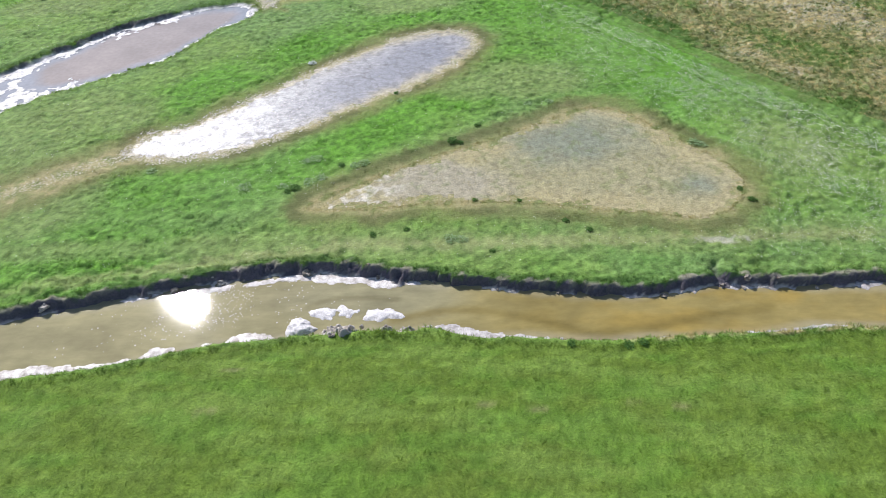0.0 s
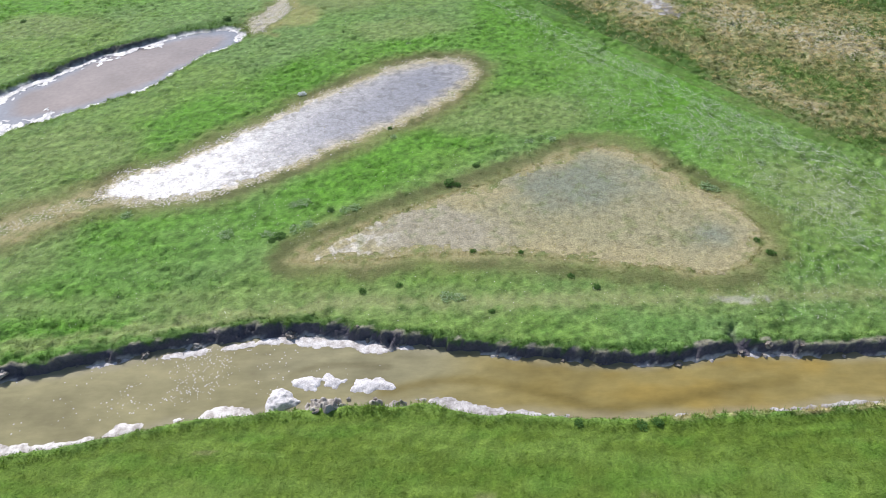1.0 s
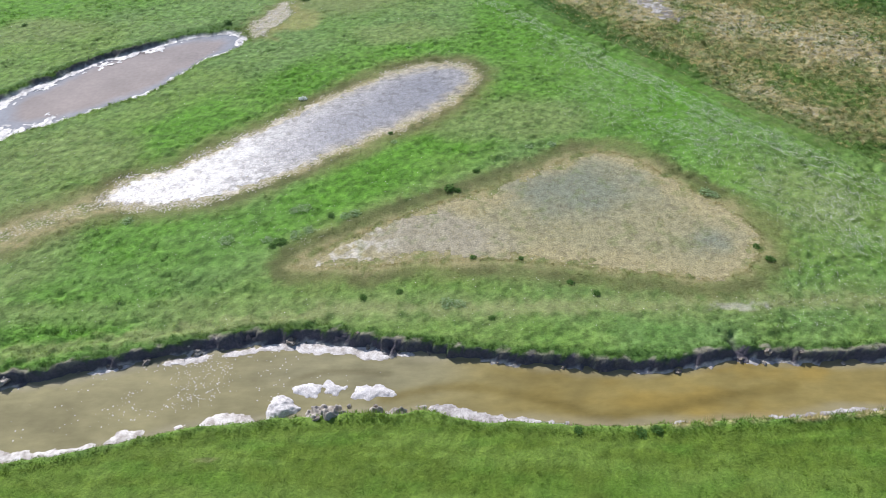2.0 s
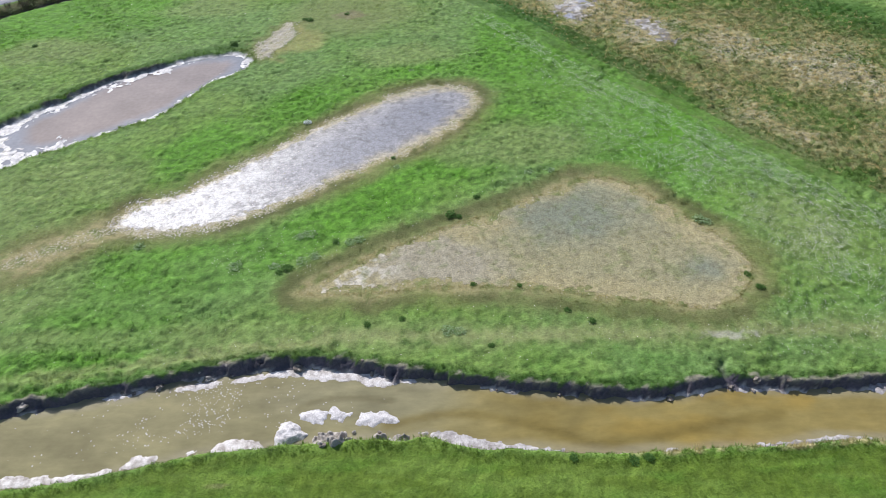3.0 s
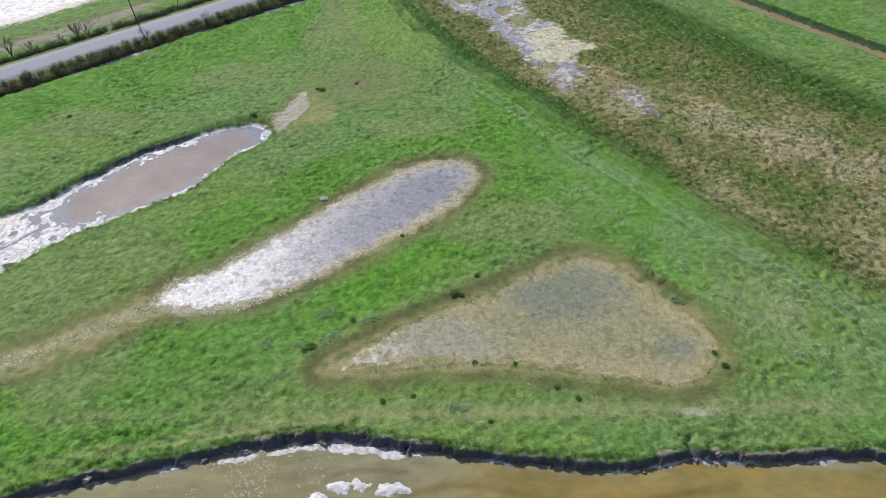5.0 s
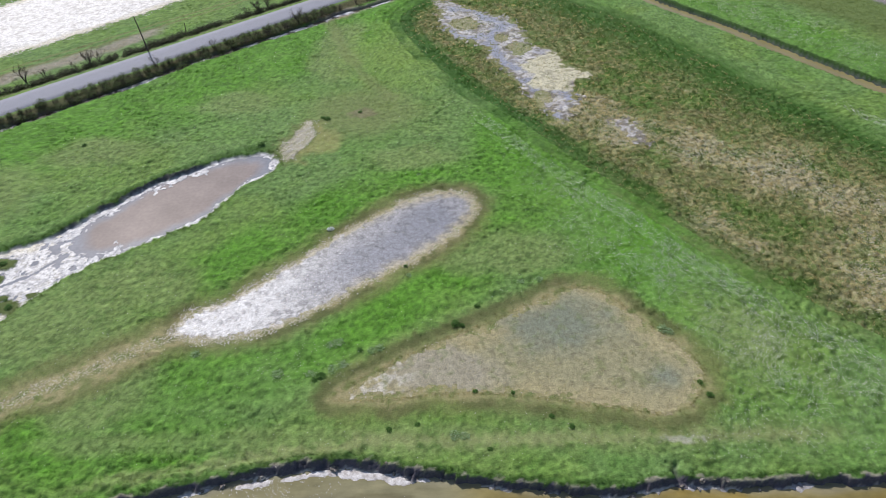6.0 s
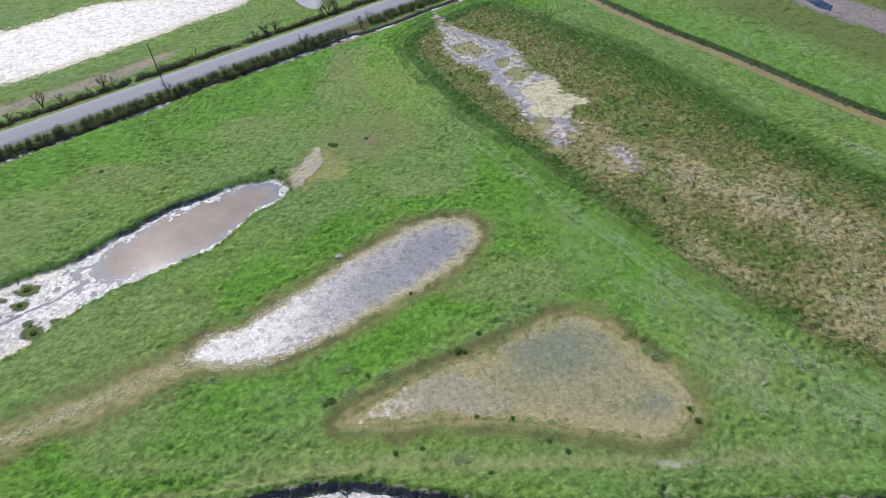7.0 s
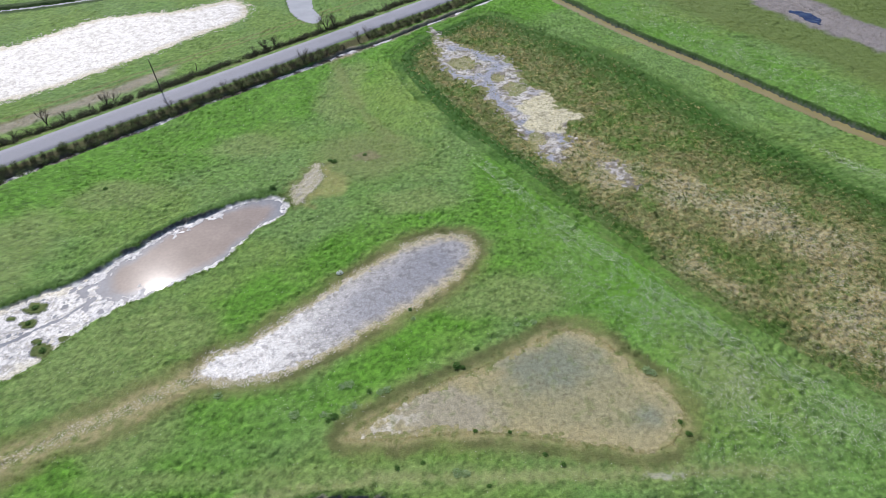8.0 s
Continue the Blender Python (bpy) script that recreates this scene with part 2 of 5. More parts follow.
def height(x, y, s):
    flat = np.minimum.reduce([s["a"], s["b"], s["pond"], s["farpan"], np.abs(s["road"]) - 3])
    rough = ramp(flat, -0.3, 1.5) * (1 - 0.85 * ramp(s["mud"], 1.0, -0.4))
    z = 0.16 * (patch(x, y, 14, 20) - 0.5) + rough * relief(x, y, s)
    z = z * ramp(np.maximum(np.abs(x), np.abs(y - 90)), 400, 200) * ramp(flat, -0.5, 3)
    z = z - 0.10 * ramp(flat, 1.8, -0.6) * (np.abs(s["road"]) > 8)
    z = z - 0.25 * ramp(s["marsh"], 0.6, -1.4) + 0.22 * ramp(np.abs(s["marsh"] - 2.2), 2.4, 0)
    # pond with a shallow, crusted west end
    north = north_of_pond(x, y)
    z = z + 0.20 * north * ramp(np.abs(s["pond"] - 0.6), 1.3, 0.3) * ramp(patch(x, y, 1.6, 142, 3), 0.40, 0.60)
    bed = POND_Z - 0.07 + 0.09 * (patch(x, y, 1.1, 23, 4) - 0.49) + 0.10 * ramp(s["pond"], -1.2, -0.1)
    bed = np.where(s["deep"] < 0.15, POND_Z - 0.4, bed + 0.16 * ramp(isle_at(x, y), 1.15, 0.8))
    k = ramp(s["pond"], 0.35 - 0.23 * north, -0.25 + 0.1 * north)
    z = z * (1 - k) + bed * k
    # road bank, roadside ditch
    k = ramp(np.abs(s["road"]), 5.0, 2.9)
    z = z * (1 - k) + ROAD_Z * k
    z = z - 0.75 * ramp(s["rditch"], 1.05, 0.35) * (np.abs(s["road"]) > 2.7)
    z = z - 1.1 * ramp(s["ditch"], 1.85, 1.1) - 0.6 * ramp(s["farcreek"], 1.5, 0.7) - 0.7 * ramp(s["grey"], 0.8, -0.4)
    z = z - 0.3 * ramp(np.abs(x - 16.35 - 0.25 * np.sin(3 * y)), 0.34, 0.10) * ramp(y, 38.6, 37.4) * (s["lip"] > -0.5)
    z = z + 0.34 * ramp(np.abs(s["lip"] - 0.35), 0.9, 0.2) * (patch(x, y, 0.5, 27, 3) - 0.42) * (s["near"] < 0)
    # creek: steep far bank, shelving near bank
    far = ramp(s["lip"], -0.34, 0.03)
    near = ramp(s["near"], -0.15, 0.55)
    cut = np.where(s["lip"] > -1.6, 1 - far, 1 - near)
    bed = WATER_Z - 0.3
    return z * (1 - cut) + np.where(s["lip"] > -1.6, bed + 0.37 * ramp(s["lip"], -0.85, -0.42) * ramp(patch(x, y, 3.0, 25), 0.32, 0.5), bed) * cut


GREEN, YELLOW_GREEN = np.array((0.102, 0.250, 0.028)), np.array((0.156, 0.250, 0.050))
DULL_GREEN = np.array((0.166, 0.240, 0.078))
NEAR_GREEN = np.array((0.102, 0.152, 0.020))
GREY_GREEN, DEEP_GREEN = np.array((0.137, 0.238, 0.071)), np.array((0.054, 0.130, 0.024))
OLIVE, STRAW = np.array((0.124, 0.170, 0.050)), np.array((0.43, 0.37, 0.22))
BROWN, MUD_AND_SHADE, CRUST = np.array((0.165, 0.128, 0.07)), np.array((0.108, 0.100, 0.122)), np.array((0.62, 0.60, 0.58))


def blend(c, other, k):
    return c * (1 - k[:, None]) + other * k[:, None]


DULL = [(-45, 83, 9, 4), (-30, 95, 7, 4), (-36, 52, 9, 7), (-10, 92, 11, 7), (5.5, 62, 9, 4.5), (-31, 58.5, 8, 5), (-17, 112, 5, 16), (-4, 80, 7, 3), (0, 40.2, 34, 1.8), (-30, 45, 6, 4), (26, 50, 5, 5), (-55, 70, 8, 12)]


def dull_at(x, y):
    """Where the grass is grazed short, yellowish and smooth."""
    d = np.full(len(x), 9.0)
    for cx, cy, rx, ry in DULL:
        d = np.minimum(d, np.hypot((x - cx) / rx, (y - cy) / ry))
    return ramp(d + 0.9 * (patch(x, y, 4.5, 99) - 0.5), 1.15, 0.45)


def lush_at(x, y, s):
    """How rich the grass is: beside the pans and the road, and over the near bank."""
    k = ramp(np.abs(s["a"] - 4.5), 5.0, 1.0) * ramp(s["b"], 1.0, 3.5)
    k = np.maximum(k, ramp(np.abs(s["road"] - 13), 12, 5) * 1.15)
    k = np.maximum(k, ramp(np.abs(s["ditch"] - 7), 7, 4) * (x * 0.849 + y * 0.527 > 102.5) * 0.5)
    k = np.maximum(k, ramp(s["near"], 0.2, 1.5))
    k = np.maximum(k, ramp(np.hypot((x - 10) / 9, (y - 82) / 16), 1.1, 0.5))
    k = np.maximum(k, 0.8 * ramp(np.hypot((x - 17) / 15, (y - 68) / 17), 1.1, 0.4))
    k = np.maximum(k, 0.75 * ramp(np.hypot((x + 27) / 13, (y - 40) / 6), 1.2, 0.4))
    return np.clip(k * (0.25 + 1.3 * patch(x, y, 5, 30)) + 0.25 * ramp(patch(x, y, 7, 44), 0.5, 0.7), 0, 1) * (1 - 0.85 * dull_at(x, y))


def marsh_mix(x, y, s):
    """How dry the marsh is, and how much is dark side grass with slope shade painted in."""
    dry = ramp(s["straw"] + 12 * (patch(x, y, 5, 36) - 0.5), 10, 1) * ramp(patch(x, y, 2.6, 42), 0.15, 0.5)
    edge = ramp(-s["marsh"] + 3.0 * (patch(x, y, 5, 39) - 0.5), 15.0, 4.0) * ramp(np.abs(s["ditch"] - 11), 13, 4)
    west = ramp(np.abs(s["marsh"] + 1.3 + 1.2 * (patch(x, y, 5.0, 41) - 0.5)), 2.6, 1.2) * (0.35 + 0.65 * ramp(y, 60, 92)) * ramp(s["ditch"], 12, 20)
    return dry, np.maximum(edge * 0.85, west * 0.95)


def cover(x, y, s):
    """The colour of the plants or soil that cover the ground."""
    big, mid, small = patch(x, y, 11, 31), patch(x, y, 2.4, 32), patch(x, y, 0.6, 33)
    c = blend(np.tile(GREY_GREEN, (len(x), 1)), YELLOW_GREEN, ramp(big, 0.42, 0.68) * 0.55)
    c = blend(c, GREEN, lush_at(x, y, s))
    c = blend(c, DULL_GREEN, dull_at(x, y) * (0.7 + 0.3 * mid))
    c = blend(c, NEAR_GREEN, ramp(s["near"], 0.1, 1.2) * 0.85)
    furrow = ramp(patch(x * 0.16, y + 0.04 * x, 0.55, 28, 3), 0.44, 0.62) * ramp(s["near"], 0.8, 2.0)
    c = blend(c, YELLOW_GREEN * 1.05, furrow * 0.5)
    c = blend(c, GREEN * 0.82, ramp(patch(x * 0.3, y, 1.0, 29, 3), 0.5, 0.66) * ramp(s["near"], 0.8, 2.0) * 0.35)
    worn = np.full(len(x), 9.0)
    for cx, cy, rx in ((-12.9, 27.5, 1.1), (1.6, 27.6, 0.7), (9.2, 27.5, 0.6), (11.2, 27.4, 0.8), (4.2, 27.2, 0.5), (-12.0, 30.2, 0.7)):
        worn = np.minimum(worn, np.hypot((x - cx) / rx, (y - cy) / 0.16))
    c = blend(c, STRAW * 0.6, ramp(worn + 1.6 * (small - 0.5), 1.1, 0.5) * 0.4)
    c = blend(c, DEEP_GREEN, ramp(mid * 0.3 + small * 0.7, 0.54, 0.70) * 0.4 * (1 - 0.9 * ramp(s["near"], 0.3, 1.5)))
    c = blend(c, YELLOW_GREEN * 1.12, ramp(np.hypot((x + 8) / 10, (y - 110) / 18) + 0.8 * (mid - 0.5), 1.1, 0.5) * 0.55)
    fine = patch(x, y, 0.27, 151, 2) - 0.5
    c = c * (1 + fine * (1.15 - 0.5 * ramp(s["near"], 0.1, 1.0)) * ramp(y, 14, 22) * ramp(np.abs(x), 125, 105))[:, None]
    # yellowing grass by the trampled ground and the slopes
    c = blend(c, BROWN * 0.5 + GREY_GREEN * 0.6, ramp(np.hypot((x + 12) / 9, (y - 92) / 9), 1.1, 0.4) * 0.6)
    trod = ramp(np.abs(y - 40.1 + 0.012 * (x - 4) ** 2 * (x < -8) * 0.3) + 1.2 * (small - 0.5), 0.9, 0.1) * ramp(np.abs(x), 32, 24)
    c = blend(c, STRAW * 0.55 + GREY_GREEN * 0.4, trod * 0.45)
    c = blend(c, CRUST * 0.75, ramp(np.hypot((x - 17.2) / 2.0, (y - 39.9) / 0.42) + 2.2 * (small - 0.5), 1.0, 0.5) * 0.55)
    trail = line_distance(np.array([(-8.0, 96.0), (-13.0, 104.0), (-17.0, 114.0), (-20.0, 124.0)]), x, y) + 1.5 * (mid - 0.5)
    c = blend(c, BROWN * 0.6 + GREY_GREEN * 0.6, ramp(trail, 1.6, 0.4) * 0.55)
    c = blend(c, STRAW * 0.5 + BROWN * 0.4, ramp(np.hypot((x + 19.5) / 3.5, (y - 127.0) / 2.2) + 0.8 * (small - 0.5), 1.0, 0.7) * 0.8)
    c = blend(c, BROWN * 0.9 + CRUST * 0.1, ramp(np.hypot((x + 11.6) / 2.6, (y - 91.5) / 1.6) + 0.9 * (small - 0.5), 1.0, 0.5) * 0.6)
    # rims of the pans
    rim = np.minimum.reduce([s["a"], s["b"], s["spit"] + 1.2, s["tail"] - 1.3]) + 1.7 * (patch(x, y, 2.2, 34) - 0.5) + 0.8 * (small - 0.5)
    c = blend(c, BROWN * 0.55 + OLIVE * 0.6, ramp(rim, 2.6, 0.7) * 0.7)
    c = blend(c, np.array((0.085, 0.088, 0.036)), ramp(np.abs(np.minimum(s["b"], s["a"] + 0.5) - 1.0) + 0.9 * (small - 0.5), 0.9, 0.2) * ramp(patch(x, y, 5, 133), 0.3, 0.55) * 0.6)
    c = blend(c, STRAW * np.array((0.76, 0.78, 0.72)), ramp(rim, 0.9, -0.3) * ramp(small, 0.2, 0.6) * 0.85)
    c = blend(c, CRUST * 0.75, ramp(s["spit"] + 2.6 * (mid - 0.5) + 1.6 * (small - 0.5), -0.1, -1.1) * ramp(small, 0.35, 0.55) * 0.75)
    c = blend(c, np.array((0.33, 0.30, 0.13)), ramp(np.hypot((x + 17.2) / 3.4, (y - 84.6) / 5.2) + 1.2 * (mid - 0.5), 1.1, 0.5) * ramp(s["spit"], -0.6, 0.4) * ramp(s["pond"], 0.2, 0.8) * 0.55)
    # marsh: olive, straw and brown tussocks, dark along its sides
    m = ramp(s["marsh"], 0.6, -0.6)
    tuss = patch(x, y, 0.55, 35, 3)
    wide = patch(x, y, 5.0, 41)
    mc = blend(np.tile(OLIVE, (len(x), 1)), BROWN * 0.85 + OLIVE * 0.2, ramp(tuss * 0.6 + wide * 0.4, 0.46, 0.64) * 0.4)
    dry, dark = marsh_mix(x, y, s)
    mc = blend(mc, STRAW, np.maximum(dry * ramp(patch(x, y, 0.5, 37, 3), 0.36, 0.58) * 0.8, 0.42 * ramp(patch(x, y, 0.45, 43, 3), 0.55, 0.7)))
    mc = blend(mc, GREEN * 0.7, ramp(patch(x, y, 4.0, 38), 0.5, 0.7) * 0.6 * (1 - 0.7 * dry))
    # dark grass of the sides, deepened for the shade on their slopes
    mc = blend(mc, DEEP_GREEN * np.array((0.85, 0.98, 0.8)), dark)
    c = blend(c, mc, m)
    # sides of the wet mud, and plains beyond the ditch
    c = blend(c, STRAW * 0.5 + OLIVE * 0.4, ramp(s["mud"] + 3.0 * (tuss - 0.5), 0.3, -1.2) * 0.5)
    beyond = (x * 0.849 + y * 0.527 > 102.5)
    far = ramp(s["ditch"] + 5 * (big - 0.5), 14, 20) * beyond
    c = blend(c, OLIVE * 0.95, far * 0.85)
    c = blend(c, np.array((0.23, 0.205, 0.24)), ramp(s["purple"] + 3 * (mid - 0.5), 1, -1) * 0.9)
    c = blend(c, BROWN * 0.6, np.where(s["road"] > 0, ramp(s["road"], 5.9, 5.0) * ramp(s["road"], 2.6, 3.6) * 0.85, ramp(-s["road"], 5.2, 4.2) * ramp(-s["road"], 3.0, 3.8) * 0.6))
    c = blend(c, np.array((0.27, 0.24, 0.21)), ramp(s["rditch"] + 1.2 * (small - 0.5), 1.7, 0.9) * ramp(x, -25, -19) * ramp(x, 8, 2) * 0.8)
    c = blend(c, np.array((0.30, 0.27, 0.23)), ramp(np.abs(s["road"] + 10.2 + 1.5 * (big - 0.5)) + 1.8 * (mid - 0.5), 2.6, 0.8) * ramp(x, -47, -51) * 0.9)
    c = blend(c, BROWN * 0.8 + OLIVE * 0.4, np.maximum(ramp(np.abs(s["road"] + 12.0), 0.45, 0.15), ramp(np.abs(s["road"] + 13.7), 0.45, 0.15)) * (s["road"] < 0) * 0.6)
    # crusted shallows of the pond, creek banks and bottoms
    isle = isle_at(x, y)
    c = blend(c, CRUST * np.array((0.93, 0.96, 1.03)) * (0.6 + 0.5 * ramp(patch(x, y, 0.3, 49, 2), 0.36, 0.62))[:, None], ramp(s["pond"], 0.16, -0.05))
    c = blend(c, STRAW * 0.5 + CRUST * 0.3, ramp(s["pond"], -2.2, -0.4) * ramp(s["pond"], 0.1, -0.2) * ramp(s["deep"], 5, 9) * 0.6)
    c = blend(c, DEEP_GREEN, ramp(np.abs(s["pond"] - 0.7) + 1.2 * (mid - 0.5), 1.1, 0.2) * ramp(-0.62 * (x + 33) + 0.78 * (y - 72), 0.0, 3.0) * 0.75)
    c = blend(c, OLIVE * 0.8, ramp(isle, 1.1, 0.9))
    # shade under the pond's north bank, painted as a dark strip of soil
    c = blend(c, MUD_AND_SHADE * 0.7, ramp(np.abs(s["pond"] - 0.06), 0.26, 0.12) * north_of_pond(x, y) * ramp(patch(x, y, 1.6, 142, 3), 0.44, 0.58) * 0.85)
    c = blend(c, DEEP_GREEN * 0.5, ramp(np.abs(s["farcreek"] - 2.0), 1.7, 0.7) * 0.95)
    c = blend(c, DEEP_GREEN * 0.9, ramp(np.abs(s["lip"] - 0.25), 0.5, 0.1) * 0.7)
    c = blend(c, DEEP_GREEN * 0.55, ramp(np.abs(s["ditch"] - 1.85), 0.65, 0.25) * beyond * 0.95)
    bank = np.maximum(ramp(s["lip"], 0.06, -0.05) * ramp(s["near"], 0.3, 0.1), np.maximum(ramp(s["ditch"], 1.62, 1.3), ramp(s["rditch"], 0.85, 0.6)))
    c = blend(c, np.array((0.30, 0.27, 0.23)), ramp(np.abs(s["lip"] - 0.08), 0.26, 0.08) * ramp(patch(x, y, 0.8, 132, 3), 0.48, 0.58) * 0.8)
    c = blend(c, YELLOW_GREEN * 1.15, ramp(np.abs(s["near"] - 0.6), 0.7, 0.2) * ramp(np.abs(x + 4.5), 5.0, 3.5) * ramp(small, 0.3, 0.55) * 0.7)
    c = blend(c, MUD_AND_SHADE, bank)
    c = blend(c, MUD_AND_SHADE, ramp(np.abs(x - 16.35 - 0.25 * np.sin(3 * y)), 0.3, 0.12) * ramp(y, 38.2, 37.2) * (s["lip"] > 0) * 0.6)
    c = blend(c, STRAW * 1.05, ramp(np.abs(s["near"] - 0.35), 0.42, 0.15) * ramp(x + 6 * (big - 0.5), 8, 14) * ramp(small, 0.35, 0.6) * 0.85)
    foot = ramp(s["lip"], -0.30, -0.42) * ramp(s["lip"], -1.35, -1.1) * ramp(patch(x, y, 1.2, 24), 0.36, 0.5)
    c = blend(c, CRUST * np.array((0.80, 0.77, 0.76)), foot)
    shelf = ramp(s["lip"], -1.5, -2.0) * ramp(s["near"], 0.36, 0.16)
    c = blend(c, CRUST * 0.9, shelf * ramp(patch(x, y, 1.8, 40), 0.42, 0.58))
    return np.clip(c, 0.005, 0.9)


def cover_a(x, y, s):
    """Wet salt mud: grey with reflected sky's blue in the middle, paler and yellower towards the edges, white at the
    west end.
    """
    core = ramp(line_distance(np.array([(-15.0, 57.0), (-8.0, 62.0), (-1.5, 68.0)]), x, y) + 2.6 * (patch(x, y, 2.5, 60) - 0.5), 3.6, 0.6)
    # darker mud of the core, tinted blue for the sky it reflects
    c = blend(np.tile(np.array((0.30, 0.30, 0.322)), (len(x), 1)), np.array((0.184, 0.194, 0.238)), core * 0.8)
    c = blend(c, np.array((0.10, 0.105, 0.16)), ramp(np.hypot((x + 13.2) / 2.6, (y - 58.6) / 1.3) + 1.4 * (patch(x, y, 0.9, 78) - 0.5), 1.1, 0.4) * 0.8)
    c = blend(c, np.array((0.42, 0.37, 0.25)), ramp(s["a"] + 1.4 * (patch(x, y, 1.0, 61) - 0.5), -1.9, -0.5) * ramp(x, -16, -3) * 0.85)
    c = blend(c, np.array((0.40, 0.40, 0.41)), ramp(x + 5 * (patch(x, y, 3, 62) - 0.5), -9, -15) * 0.7)
    c = blend(c, np.array((0.62, 0.62, 0.63)), ramp(x + 6 * (patch(x, y, 2.2, 62) - 0.5), -13, -20) * 0.85)
    c = blend(c, np.array((0.10, 0.10, 0.12)), ramp(patch(x, y, 0.6, 64, 4), 0.57, 0.68) * 0.5)
    c = blend(c, np.array((0.12, 0.115, 0.10)), ramp(patch(x, y, 0.34, 134, 2), 0.56, 0.64) * ramp(s["a"], -2.2, -0.4) * 0.7)
    return 0.9 * blend(c, np.array((0.36, 0.315, 0.19)), ramp(s["a"] + 0.9 * (patch(x, y, 0.5, 98, 2) - 0.5), -0.75, -0.35) * 0.8)


def cover_b(x, y, s):
    """Dried mud under dead grass: grey-blue hollows, straw rims, a pale scabby west end."""
    n = patch(x, y, 2.2, 65, 4)
    c = blend(np.tile(np.array((0.29, 0.275, 0.165)), (len(x), 1)), np.array((0.34, 0.305, 0.175)), ramp(s["b"] + 3.0 * (n - 0.5), -3.0, -0.5))
    hollow = np.minimum(np.hypot((x - 9.0) / 6.0, (y - 52.0) / 3.4), 0.45 + np.hypot((x - 17.6) / 3.0, (y - 45.9) / 2.0)) + 1.1 * (n - 0.5)
    c = blend(c, np.array((0.165, 0.200, 0.165)), ramp(hollow, 1.4, 0.2) * 0.7)
    c = blend(c, np.array((0.33, 0.305, 0.245)), ramp(np.hypot((x + 1.0) / 6.0, (y - 47.0) / 3.0) + 0.8 * (n - 0.5), 1.1, 0.5) * 0.7)
    c = blend(c, np.array((0.55, 0.52, 0.46)), ramp(x, -2, -6) * ramp(patch(x, y, 0.5, 66, 3), 0.46, 0.6) * 0.8)
    c = blend(c, OLIVE, ramp(patch(x, y, 0.7, 67, 3), 0.60, 0.70) * 0.35)
    return blend(c, np.array((0.16, 0.145, 0.10)), ramp(patch(x, y, 0.4, 68, 2), 0.64, 0.78) * 0.4)


def cover_mud(x, y, s):
    """Crusted mudflat: wet hollows tinted with the sky's blue, white crust, brown clumps, a yellow mat of algae."""
    wet = np.full(len(x), 9.0)
    for line in WET_THREADS:
        wet = np.minimum(wet, line_distance(smooth_poly(line, False), x, y))
    wet = wet + 2.2 * (patch(x, y, 1.3, 69, 3) - 0.5)
    algae = ramp(s["algae"] + 2.4 * (patch(x, y, 1.0, 70, 3) - 0.5), 0.4, -0.3)
    # the wet threads carry the reflected sky as a bluish base colour
    c = blend(np.tile(np.array((0.43, 0.405, 0.395)), (len(x), 1)), np.array((0.285, 0.30, 0.37)), np.maximum(ramp(wet, 1.7, 0.7), 0.5 * ramp(patch(x, y, 1.6, 135, 4), 0.52, 0.6)) * ramp(y, 85, 91))
    c = blend(c, np.array((0.60, 0.56, 0.385)), algae * 0.95)
    c = blend(c, np.array((0.60, 0.58, 0.55)), ramp(patch(x, y, 0.8, 72, 4), 0.49, 0.57) * 0.75 * ramp(wet, 0.5, 1.3) * (1 - algae))
    net = ramp(np.abs(patch(x, y, 0.9, 71, 3) - 0.5) + 0.02, 0.06, 0.025)
    clumps = ramp(patch(x, y, 0.6, 137, 3) + 0.10 * ramp(s["mud"], -3.0, -0.5), 0.56, 0.63)
    return blend(c, np.array((0.14, 0.118, 0.08)), np.maximum(net * 0.6, clumps * 0.85) * ramp(wet, 0.2, 1.3) * (1 - 0.55 * algae))


def cover_far_pan(x, y, s):
    c = blend(np.tile(np.array((0.53, 0.52, 0.52)), (len(x), 1)), np.array((0.28, 0.26, 0.24)), ramp(patch(x, y, 0.7, 73, 3), 0.54, 0.62) * 0.6)
    return blend(c, np.array((0.34, 0.30, 0.19)), ramp(s["farpan"] + 2 * (patch(x, y, 1.0, 74) - 0.5), -2.2, -0.4) * 0.75)


CHANNEL = smooth_poly([(-3.6, 34.0), (-1.8, 34.5), (0.1, 34.8), (2.6, 34.5), (4.8, 33.9), (6.5, 33.2), (7.5, 32.7), (8.8, 32.6), (10.7, 32.9), (12.3, 33.2), (15.3, 34.0), (18.8, 34.4)], False)
BAR_EDGE = smooth_poly([(-8.8, 35.2), (-7.6, 35.9), (-5.7, 36.0), (-3.4, 35.7)], False)


def cover_pond(x, y, s):
    """Pinkish brown where it is deep; over the shallows grey mud with reflected sky painted blue."""
    n = patch(x, y, 3.0, 79)
    c = np.tile(np.array((0.188, 0.152, 0.143)), (len(x), 1)) * (0.9 + 0.2 * n)[:, None]
    return blend(c, np.array((0.17, 0.185, 0.225)), ramp(s["deep"] + 0.8 * (n - 0.5), -0.9, 0.5))


